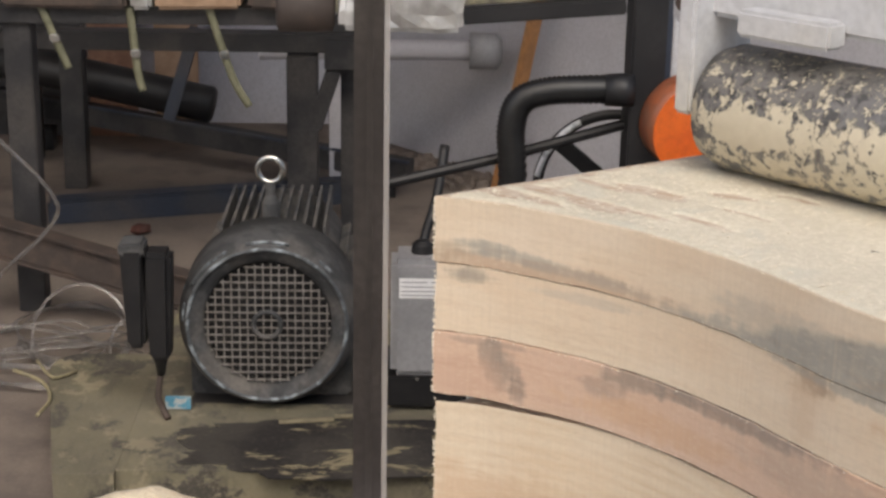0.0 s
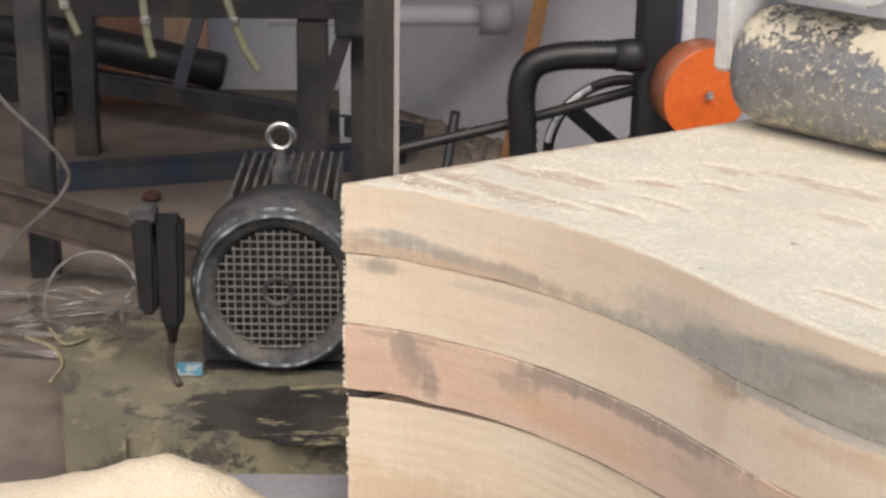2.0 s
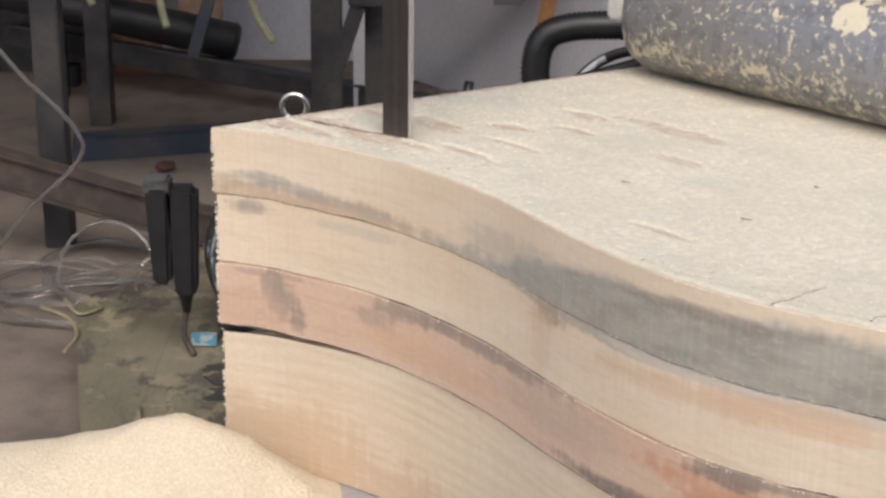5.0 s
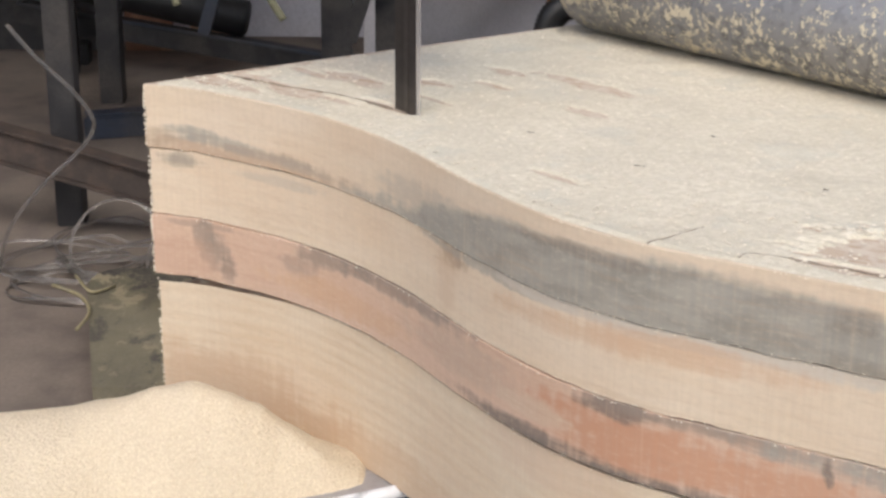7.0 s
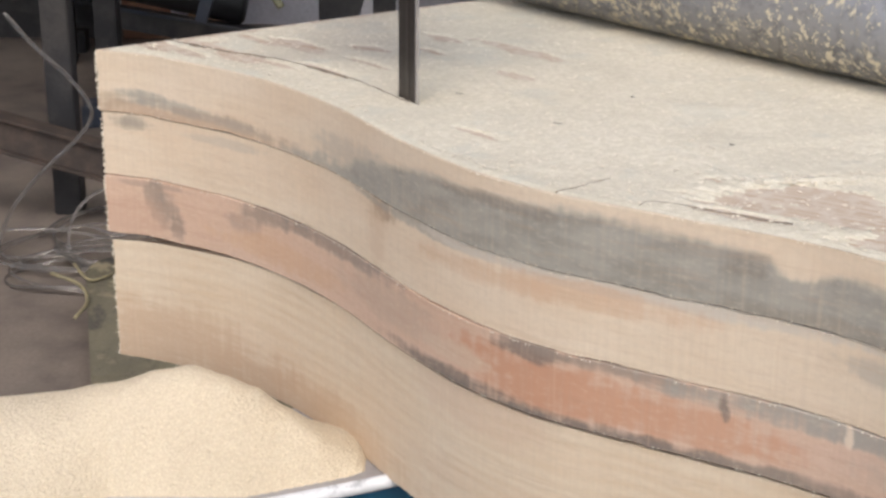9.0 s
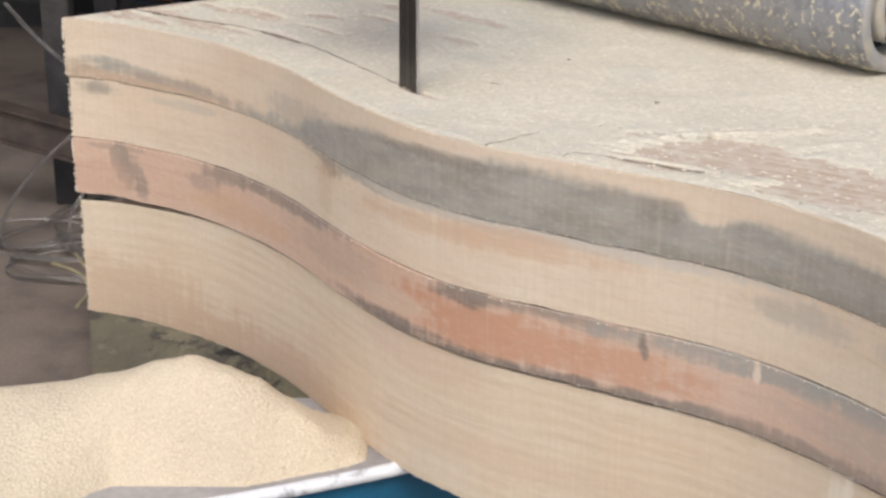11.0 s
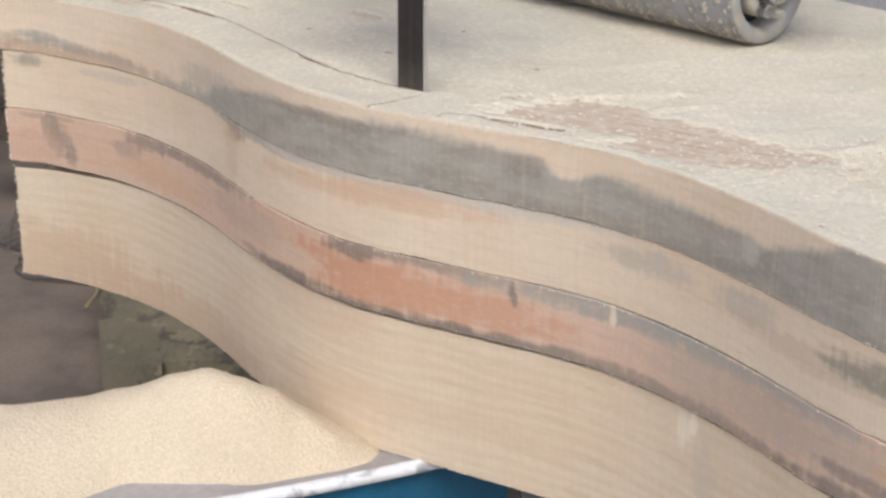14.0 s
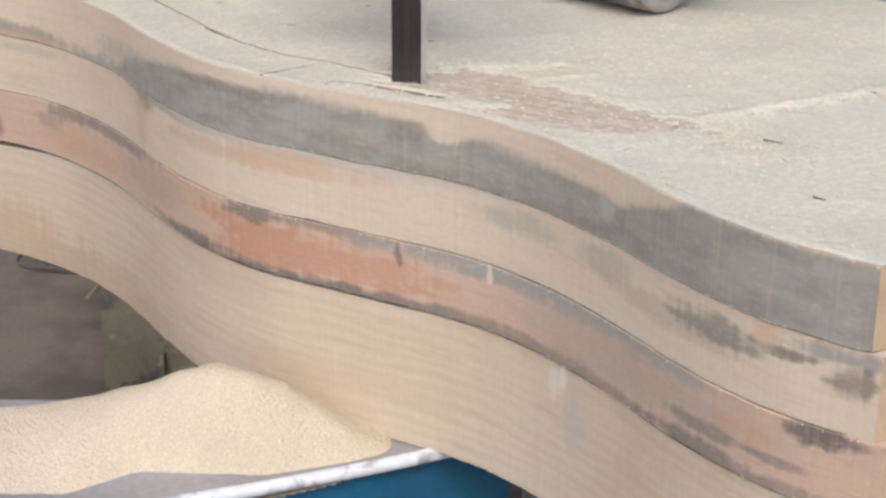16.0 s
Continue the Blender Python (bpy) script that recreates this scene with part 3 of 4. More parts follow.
def crust():
    bm = bmesh.new()
    n_v = 190
    path = []
    for a, b in zip(CURVE, CURVE[1:]):
        for k in range(3):
            path.append(a.lerp(b, k / 3))
    path.append(CURVE[-1])
    grid = []
    for p in path:
        line = []
        for j in range(n_v + 1):
            f = j / n_v
            v = 0.0008 + (DEEP - 0.004) * f ** 1.5
            q = p + ACROSS * v
            h = 0.0016 + 0.0016 * noise.noise((q.x * 9, q.y * 9, 0)) + 0.0009 * noise.noise((q.x * 38, q.y * 38, 2)) + 0.0006 * noise.noise((q.x * 120, q.y * 120, 5))
            h += 0.004 * max(0, noise.noise((q.x * 5 + 3, q.y * 16, 8))) ** 2
            for (ax, ay), (ex, ey), wide, tall in RIDGES:
                a0, a1 = Vector((ax, ay, 0)), Vector((ex, ey, 0))
                f1 = max(0.0, min(1.0, (q - a0).dot(a1 - a0) / (a1 - a0).length_squared))
                d1 = (q - a0.lerp(a1, f1)).length / (wide * (0.75 + 0.9 * noise.noise((q.x * 45, q.y * 45, 6))) + 0.002)
                if d1 < 2.2:
                    h += tall * math.exp(-d1 * d1) * (0.8 + 0.7 * noise.noise((q.x * 60, q.y * 60, 7)))
            for bx, by, a, b, lie in BARE:
                d = q - Vector((bx, by, 0))
                if d.length > a * 1.5:
                    continue
                along = Vector((math.cos(radians(lie)), math.sin(radians(lie)), 0))
                side = Vector((-along.y, along.x, 0))
                e = (d.dot(along) / a) ** 2 + (d.dot(side) / b) ** 2 + 0.5 * noise.noise((q.x * 40, q.y * 40, 11)) + (1.0 if a > 0.06 else 0.5) * noise.noise((q.dot(along) * 30, q.dot(side) * 260, 4)) + 0.4 * noise.noise((q.x * 190, q.y * 190, 2))
                if e < 1:
                    h -= 0.005 * min(1, (1 - e) * 2.0)
            edge = min(v, 0.006 + 0.004 * noise.noise((q.x * 70, q.y * 70, 1))) / (0.006 + 0.004 * noise.noise((q.x * 70, q.y * 70, 1)))
            h = h * edge + 0.0003 * (1 - edge)
            if p.x < 0.013 + 0.010 * noise.noise((v * 40, 3, 3)):
                h = -0.002
            if v < 0.02:
                h -= 0.0016 * max(0.0, noise.noise((q.x * 60, q.y * 60, 9)) + 0.6 * noise.noise((q.x * 170, q.y * 170, 9)) - 0.25)
            line.append(bm.verts.new((q.x, q.y, max(h, -0.003))))
        grid.append(line)
    for a, b in zip(grid, grid[1:]):
        for j in range(n_v):
            bm.faces.new((a[j], a[j + 1], b[j + 1], b[j]))
    return bm


def chips(count, seed, heaps, size):
    """Slivers of wood strewn over the top of the stack."""
    r = random.Random(seed)
    bm = bmesh.new()
    for i in range(count):
        if r.random() < 0.45 and heaps:
            a, b, w = r.choice(heaps)
            p = Vector((*a, 0)).lerp(Vector((*b, 0)), r.random()) + Vector((r.gauss(0, w), r.gauss(0, w), 0))
        else:
            k = r.randrange(len(CURVE))
            p = CURVE[k] + ACROSS * (0.01 + 0.6 * r.random() ** 1.6)
        if p.y < curve_y(max(0.0, p.x)) + 0.004 or p.x * ACROSS.y - p.y * ACROSS.x < 0.008:
            continue
        L, W, H = r.uniform(*size), r.uniform(0.0006, 0.0019), r.uniform(0.0003, 0.0007)
        m = Matrix.Translation((p.x, p.y, 0.0032 + r.uniform(0, 0.001))) @ pose(0, 0, 0, r.uniform(-12, 12), r.uniform(-14, 14), -46 + r.gauss(0, 45)) @ Matrix.Diagonal((L, W, H, 1))
        bmesh.ops.create_cube(bm, size=1.0, matrix=m)
    return bm


HEAPS = [((0.985, -0.66), (1.19, -0.55), 0.012), ((0.70, -0.483), (0.86, -0.465), 0.007), ((0.985, -0.66), (1.19, -0.55), 0.008), ((0.95, -0.68), (1.05, -0.78), 0.03)]
part("wood_chip_litter", chips(3600, 3, HEAPS, (0.0014, 0.0048)), M_CHIP, stack, "scattered pale wood chips")["kind"] = "stuff"


for a, b, w in (((1.030, -0.731), (1.047, -0.743), 0.0016), ((1.047, -0.893), (1.056, -0.900), 0.0018), ((1.15, -0.565), (1.18, -0.57), 0.0016), ((0.43, -0.19), (0.438, -0.193), 0.001),
                    ((0.70, -0.37), (0.706, -0.372), 0.0012), ((0.53, -0.30), (0.54, -0.304), 0.001), ((0.62, -0.20), (0.624, -0.203), 0.0012)):
    d = Vector((b[0] - a[0], b[1] - a[1], 0))
    bm = bmesh.new()
    bmesh.ops.create_cone(bm, segments=6, radius1=w * 0.6, radius2=w * 0.2, depth=d.length, cap_ends=True, matrix=Matrix.Translation(((a[0] + b[0]) / 2, (a[1] + b[1]) / 2, 0.0036)) @ d.to_track_quat("Z", "Y").to_matrix().to_4x4())
    part("splinter", bm, M_RUST, stack)
part("sawdust_crust", crust(), M_CRUST, stack, "uneven pale sawdust crust with bare brown patches", smooth=True)

def cut_line(path, w0, seed):
    """A thin dark opening that follows a path over the crust."""
    bm = bmesh.new()
    prev = None
    for i, p in enumerate(path):
        d = (path[min(i + 1, len(path) - 1)] - path[max(i - 1, 0)]).normalized()
        s = Vector((-d.y, d.x, 0))
        p = p + s * 0.002 * noise.noise((p.x * 70, p.y * 70, seed))
        w = w0 * (1 + 0.8 * noise.noise((p.x * 150, p.y * 150, seed + 4)))
        h = 0.0016 * noise.noise((p.x * 9, p.y * 9, 0)) + 0.0009 * noise.noise((p.x * 38, p.y * 38, 2))
        cur = [bm.verts.new(p + s * w + Vector((0, 0, h))), bm.verts.new(p - s * w + Vector((0, 0, h))), bm.verts.new(p - s * w - Vector((0, 0, 0.005))), bm.verts.new(p + s * w - Vector((0, 0, 0.005)))]
        if prev:
            for k in range(4):
                bm.faces.new((prev[k], prev[(k + 1) % 4], cur[(k + 1) % 4], cur[k]))
        prev = cur
    return bm


# cracks in the crust, and the kerf that opens behind the blade along the way it takes through the stack
for k, line in enumerate(([(0.519, -0.510), (0.542, -0.495), (0.574, -0.470)], [(0.592, -0.546), (0.608, -0.534), (0.665, -0.562), (0.721, -0.592)])):
    part("crack", cut_line(smooth_path([(x, y, 0.0019) for x, y in line], 14), 0.0005, 7 + k), M_KERF, stack)
KERF = smooth_path([(x, y, 0.0026) for x, y in ((0.083, 0.042), (0.155, -0.004), (0.226, -0.047), (0.302, -0.116), (0.343, -0.166), (0.373, -0.213), (0.414, -0.277), (0.454, -0.341), (0.494, -0.388), (0.54, -0.430), (0.60, -0.468), (0.65, -0.508), (0.689, -0.533))], 12)
kerf_pieces = []
for k in range(0, len(KERF) - 1, 9):
    run = KERF[k:k + 10]
    if len(run) > 1:
        kerf_pieces.append((part("saw_kerf", cut_line(run, 0.0004 if run[0].x > 0.25 else 0.00022, 3), M_KERF, stack), run[0].x))

# ---- band saw: blade, guide, table
BLADE_AT = (-0.042, 1.763)
blade = thing("bandsaw_blade", "narrow upright steel band saw blade", "saw blade", (*BLADE_AT, 0.86))
part("band", box((-0.018, -0.0006, 0.0), (0.0145, 0.0006, 0.62), 0), M_BLADE, blade)
part("body_stripe", box((-0.004, -0.0011, 0.0), (0.003, -0.0007, 0.62), 0), M_STRIPE, blade, "narrow smoother stripe down the blade")
part("tooth_edge", box((0.0146, -0.0004, 0.0), (0.0205, 0.0004, 0.62), 0), M_TEETH, blade, "bright toothed edge")

guide = thing("blade_guide", "crumpled silver blade guard above the cut", "machine part", (-0.02, 1.80, 1.43))


def guard():
    bm = box((-0.055, -0.03, 0.0), (0.075, 0.06, 0.10), 0.006)
    bmesh.ops.subdivide_edges(bm, edges=bm.edges[:], cuts=5, use_grid_fill=True)
    for v in bm.verts:
        v.co += 0.004 * Vector((noise.noise(v.co * 40), noise.noise(v.co * 40 + Vector((5, 0, 0))), noise.noise(v.co * 30)))
    return bm


part("guard", guard(), M_FOIL, guide)
part("guide_roll", lathe([(0, 0.02), (0.003, 0.028), (0.06, 0.028), (0.063, 0.02)], (-0.125, 0.01, 0.02), (1, 0.1, 0), 28), M_RUST, guide, "rusty guide roll", True)
part("arm", box((-0.05, 0.06, 0.10), (0.07, 0.14, 0.9), 0.006), M_WHITE, guide)

table = thing("saw_table", "blue saw table with chipped white edge, covered in sawdust", "machine table", (0, 0, 0))
EDGE = [(-1.1, 1.335), (-0.6, 1.46), (-0.30, 1.564), (-0.20, 1.60), (-0.11, 1.637), (-0.037, 1.67), (0.03, 1.706), (0.068, 1.73)]


def slab(front, back_y, z0, z1):
    bm = bmesh.new()
    f = smooth_path([(x, y, 0) for x, y in front], 6)
    lo, hi = [], []
    for p in f:
        lo.append(bm.verts.new((p.x, p.y, z0)))
        hi.append(bm.verts.new((p.x, p.y, z1)))
    b = [bm.verts.new((x, y, z)) for x, y in ((f[-1].x, back_y), (-0.28, back_y), (-0.36, back_y - 0.035), (f[0].x, back_y - 0.035)) for z in (z0, z1)]
    for i in range(len(f) - 1):
        bm.faces.new((lo[i], lo[i + 1], hi[i + 1], hi[i]))
    bm.faces.new((lo[-1], b[0], b[1], hi[-1]))
    for k in (0, 2, 4):
        bm.faces.new((b[k], b[k + 2], b[k + 3], b[k + 1]))
    bm.faces.new((b[6], lo[0], hi[0], b[7]))
    bm.faces.new(hi + [b[1], b[3], b[5], b[7]])
    bm.faces.new(lo[::-1] + [b[6], b[4], b[2], b[0]])
    return bm


part("tabletop", slab(EDGE, 1.83, 0.832, 0.845), M_TABLE, table, "bare grey steel plate")
part("edge_trim", pipe([p + Vector((0, 0.002, 0.0)) for p in smooth_path([(x, y, 0.840) for x, y in EDGE], 8)], 0.0085, 8), M_TRIM, table, "white chipped edge", True)
part("base", slab([(x, y + 0.012) for x, y in EDGE], 1.82, 0.0, 0.831), M_BLUE, table, "teal blue painted body")

bed = thing("feed_bed", "pale grey steel feed bed under the timber", "machine table", (0, 0, 0))
part("bed_plate", box((0.085, 1.69, 0.82), (2.3, 2.6, 0.8455), 0.004), M_WHITE, bed)
part("bed_frame", box((0.12, 1.72, 0.0), (2.2, 2.5, 0.819), 0.006), M_WHITE, bed)


RIDGE = [(-1.3, 0.88), (-0.9, 0.905), (-0.492, 0.915), (-0.428, 0.922), (-0.365, 0.934), (-0.314, 0.95), (-0.276, 0.955), (-0.239, 0.943), (-0.208, 0.927), (-0.176, 0.904), (-0.112, 0.871), (-0.076, 0.860), (-0.049, 0.853), (-0.02, 0.848)]


def rim_y(x):
    for (a, ya), (b, yb) in zip(EDGE, EDGE[1:]):
        if a <= x <= b:
            return ya + (yb - ya) * (x - a) / (b - a)
    return EDGE[0][1]


def pile():
    ridge = RIDGE
    bm = bmesh.new()
    nx, ny = 190, 130
    grid = []
    for i in range(nx + 1):
        x = -1.02 + 1.0 * i / nx
        z = ridge[-1][1]
        for (a, za), (b, zb) in zip(ridge, ridge[1:]):
            if a <= x <= b:
                f = (x - a) / (b - a)
                f = f * f * (3 - 2 * f) * 0.5 + f * 0.5
                z = za + (zb - za) * f
        crest = 1.70 if x < -0.2 else 1.70 - 0.05 * (x + 0.2) / 0.15
        lean = max(0.0, min(1.0, (-0.35 - x) / 0.09))
        front = 1.615 + 0.008 * noise.noise((x * 20, 0, 0)) - 0.07 * lean * lean * (3 - 2 * lean) - 0.34 * max(0.0, -0.40 - x)
        front = max(front, 1.60 + 0.41 * (x + 0.20) + 0.02) if x > -0.25 else front
        front = max(front, 1.35 + 0.286 * (x + 1.1))
        base_crest = crest
        crest = max(crest, front + 0.03)
        z -= 0.42 * (crest - base_crest)
        line = []
        for j in range(ny + 1):
            y = 1.3 + 0.53 * j / ny
            if y < crest:
                f = max(0.0, min(1.0, (y - front) / (crest - front)))
                s = math.sin(f * math.pi / 2) ** 0.95 if f > 0 else 0
            else:
                f = min(1.0, (y - crest) / (0.12 if x > -0.3 else max(0.085, 0.12 - 0.5 * (-0.3 - x))))
                s = 0.5 + 0.5 * math.cos(math.pi * f)
            hh = max(0.0, z - 0.845) * s
            if hh > 0.003:
                hh += 0.003 * noise.noise((x * 14, y * 14, 0)) + 0.0014 * noise.noise((x * 45, y * 45, 1)) + 0.0012 * noise.noise((x * 150, y * 150, 2))
            line.append(bm.verts.new((x, y, 0.845 + hh - (0.007 if hh < 0.002 else 0))))
        grid.append(line)
    for a, b in zip(grid, grid[1:]):
        for j in range(ny):
            quad = (a[j], a[j + 1], b[j + 1], b[j])
            if min(v.co.y - rim_y(v.co.x) for v in quad) > 0.004:
                bm.faces.new(quad)
    bmesh.ops.delete(bm, geom=[v for v in bm.verts if not v.link_faces], context="VERTS")
    return bm


tagged(part("sawdust_pile", pile(), M_PILE, None, "", True), "heap of fresh pale yellow sawdust on the table", "sawdust", kind="stuff")

heap = bpy.data.objects["sawdust_pile"]

# ---- pressure roller resting on the stack
R_DRUM, L_DRUM = 0.073, 0.67
U = Vector((0.692, -0.722, 0)).normalized()
roller = thing("pressure_roller", "heavy steel pressure roller caked with sawdust on white brackets", "roller", (0, 0, 0))
drum = part("drum", lathe([(-0.012, 0.05), (-0.012, 0.066), (0.0, R_DRUM - 0.004), (0.006, R_DRUM), (L_DRUM - 0.008, R_DRUM), (L_DRUM - 0.002, R_DRUM - 0.002), (L_DRUM - 0.0019, R_DRUM - 0.0021), (L_DRUM - 0.04, 0.05)], (0, 0, 0), (1, 0, 0), 72), M_DRUM, roller, "", True)
part("end_ring", lathe([(L_DRUM - 0.0018, R_DRUM - 0.002), (L_DRUM + 0.001, R_DRUM - 0.004), (L_DRUM + 0.001, 0.058), (L_DRUM - 0.004, 0.053), (L_DRUM - 0.035, 0.052)], (0, 0, 0), (1, 0, 0), 64, False), M_RING, drum, "worn pale end ring dusted with sawdust", True)
part("hub_gap", lathe([(L_DRUM - 0.036, 0.0519), (L_DRUM - 0.03, 0.0519)], (0, 0, 0), (1, 0, 0), 40), M_BLACK, drum, "dark recess")
part("bearing", lathe([(L_DRUM - 0.03, 0.04), (L_DRUM - 0.006, 0.04), (L_DRUM - 0.002, 0.036), (L_DRUM - 0.002, 0.026), (L_DRUM - 0.006, 0.024)], (0, 0, 0), (1, 0, 0), 40), M_RING, drum, "pale steel bearing housing", True)
part("shaft_nut", lathe([(L_DRUM - 0.006, 0.022), (L_DRUM + 0.016, 0.022), (L_DRUM + 0.019, 0.019), (L_DRUM + 0.024, 0.012), (L_DRUM + 0.026, 0.005)], (0, 0, 0), (1, 0, 0), 24), M_CHROME, drum, "bright domed shaft nut", True)
for ang in (35, 155, 275):
    part("bolt", lathe([(L_DRUM - 0.002, 0.009), (L_DRUM + 0.009, 0.009), (L_DRUM + 0.0091, 0.006), (L_DRUM + 0.03, 0.006)], (0, 0.032 * math.cos(radians(ang)), 0.032 * math.sin(radians(ang))), (1, 0, 0), 6), M_CHROME, drum, "bright hexagon bolt")
part("bracket", box((-0.04, -0.064, -0.005), (-0.016, 0.05, 0.25), 0.004), M_WHITE, roller)
part("lug", box((-0.10, 0.0, 0.085), (-0.033, 0.02, 0.15), 0.006), M_WHITE, roller)
part("pivot_bolt", lathe([(0, 0.012), (0.012, 0.012), (0.0121, 0.007), (0.02, 0.007)], (-0.072, 0.0, 0.112), (0, -1, 0), 20), M_RUST, roller, "rusty pivot bolt")
part("cross_bar", box((-0.03, -0.03, 0.105), (0.85, 0.03, 0.17), 0.006), M_WHITE, roller)
part("guard_plate", box((0.04, -0.065, 0.095), (0.16, -0.031, 0.125), 0.004), M_WHITE, roller)

# ---- electric motor on its base
motor = thing("electric_motor", "dusty dark grey electric motor with wire fan grille", "motor", (-0.33, 3.75, 0.361))
part("fan_cover", lathe([(0.024, 0.15), (0.016, 0.154), (0.008, 0.168), (0.0, 0.182), (-0.004, 0.186), (-0.004, 0.190), (0.006, 0.198), (0.022, 0.207), (0.05, 0.213), (0.17, 0.215), (0.17, 0.19), (0.03, 0.15)], (0, 0, 0), (0, 1, 0), 64, False), M_MOTOR, motor, "", True)
part("lip", torus((0, -0.003, 0), (0, 1, 0), 0.188, 0.0048, 64), M_EDGE, motor, "chipped bare metal lip", True)


def grille():
    bm = bmesh.new()
    R, n = 0.15, 16
    for i in range(n):
        c = -R + 2 * R * (i + 0.5) / n
        h = math.sqrt(R * R - c * c)
        for m in (Matrix.Translation((c, 0.012, 0)) @ Matrix.Diagonal((0.0035, 0.003, 2 * h, 1)), Matrix.Translation((0, 0.0085, c)) @ Matrix.Diagonal((2 * h, 0.003, 0.0035, 1))):
            bmesh.ops.create_cube(bm, size=1.0, matrix=m)
    return bm


for a0, a1, rr in ((75, 104, 0.202), (118, 152, 0.2), (165, 178, 0.199), (40, 52, 0.2)):
    part("bare_patch", pipe([Vector((rr * math.cos(radians(a)), 0.005 + 1.5 * (rr - 0.198), rr * math.sin(radians(a)))) for a in np.linspace(a0, a1, 12)], 0.0045, 6), M_EDGE, motor, "chipped pale paint edge", True)
part("grille", grille(), M_WIRE, motor, "dusty wire mesh grille")
part("grille_hub", torus((0, 0.004, 0), (0, 1, 0), 0.032, 0.006, 28), M_MOTOR, motor, "", True)
part("fan", lathe([(0.05, 0.152), (0.06, 0.152)], (0, 0, 0), (0, 1, 0), 40), M_BLACK, motor)
part("body", lathe([(0.14, 0.17), (0.15, 0.172), (0.58, 0.172), (0.6, 0.14)], (0, 0, 0), (0, 1, 0), 48), M_MOTOR, motor, "", True)
for i in range(11):
    x = -0.125 + 0.025 * i
    part("fin", box((x - 0.0035, 0.19, 0.12), (x + 0.0035, 0.56, 0.187), 0), M_MOTOR, motor)
for i in range(28):
    a = radians(-225 + 270 * i / 27 + 180)
    c, s = math.cos(a), math.sin(a)
    if s < 0.55:
        part("fin", beam((c * 0.16, 0.38, s * 0.16), (c * 0.195, 0.38, s * 0.195), 0.36, 0.006, 0), M_MOTOR, motor)
part("eye_bolt", torus((-0.008, 0.24, 0.314), (0.1, 1, 0), 0.031, 0.0075, 32), M_CHROME, motor, "bright steel lifting eye", True)
part("eye_stem", lathe([(0.15, 0.024), (0.232, 0.022), (0.25, 0.012), (0.285, 0.010)], (-0.008, 0.24, 0.0), (0, 0, 1), 16), M_MOTOR, motor)
for sx in (-1, 1):
    part("foot", box((sx * 0.135 - 0.06, 0.1, -0.221), (sx * 0.135 + 0.06, 0.55, -0.09), 0.008), M_MOTOR, motor)
for ang in (20, 160, 200, 340):
    part("screw", lathe([(0, 0.009), (0.006, 0.009), (0.0061, 0.005), (0.01, 0.005)], (0.205 * math.cos(radians(ang)), 0.06, 0.205 * math.sin(radians(ang))), (math.cos(radians(ang)), 0, math.sin(radians(ang))), 8), M_EDGE, motor)
part("sticker", box((-0.245, 0.0, -0.217), (-0.185, 0.012, -0.186), 0.001), worn("torn_blue_sticker", (0.1, 0.3, 0.42), (0.5, 0.52, 0.5), 45.0, 0.5, lo=0.45, hi=0.52), motor, "torn pale blue sticker")

plug = thing("cable_plug", "black plastic cable connector beside the motor", "connector", (-0.605, 3.72, 0.14))
for cx, half, z0, z1 in ((-0.026, 0.030, 0.18, 0.43), (0.028, 0.034, 0.15, 0.415)):
    bm = box((cx - half, -0.035, z0), (cx + half, 0.04, z1), 0.012)
    for v in bm.verts:
        f = max(0.0, 1 - (v.co.z - z0) / 0.05)
        v.co.x = cx + (v.co.x - cx) * (1 - 0.4 * f) + 0.003 * f
    part("shell", bm, M_BLACK, plug)
part("gland", lathe([(0, 0.010), (0.03, 0.014), (0.05, 0.022), (0.06, 0.024)], (0.027, 0, 0.105), (0, 0, 1), 20), M_BLACK, plug, "", True)
part("clamp", box((-0.058, -0.034, 0.405), (0.0, 0.042, 0.437), 0.006), M_MOTOR, plug)
part("cable", pipe(smooth_path([(0.027, 0, 0.12), (0.022, -0.005, 0.08), (0.020, -0.01, 0.05), (0.030, -0.012, 0.025), (0.045, -0.03, 0.006)], 6), 0.008, 8), M_RUST, plug, "rusty brown cable end", True)

plinth = thing("motor_base", "olive painted steel base with flaking dark patches", "machine base", (0, 0, 0))
part("base_plate", box((-0.64, 3.42, 0.0), (0.55, 4.5, 0.14), 0.001), M_BASE, plinth)


def corner_plate():
    """Tapered plate with one rounded far corner."""
    bm = bmesh.new()
    ring = [(-0.6405, 3.40), (-0.775, 3.40), (-0.905, 4.0)]
    ring += [(-0.835 - 0.07 * math.cos(radians(a)), 4.02 + 0.10 * math.sin(radians(a))) for a in range(10, 91, 10)]
    ring += [(-0.6405, 4.12)]
    low = [bm.verts.new((x, y, 0.0)) for x, y in ring]
    top = [bm.verts.new((x, y, 0.1395)) for x, y in ring]
    for k in range(len(ring)):
        bm.faces.new((low[k], low[(k + 1) % len(ring)], top[(k + 1) % len(ring)], top[k]))
    bm.faces.new(top)
    bm.faces.new(low[::-1])
    return bm


part("side_plate", corner_plate(), M_BASE, plinth)
part("pad", box((-0.52, 3.80, 0.14), (-0.12, 4.4, 0.1405), 0), M_STEEL, plinth)


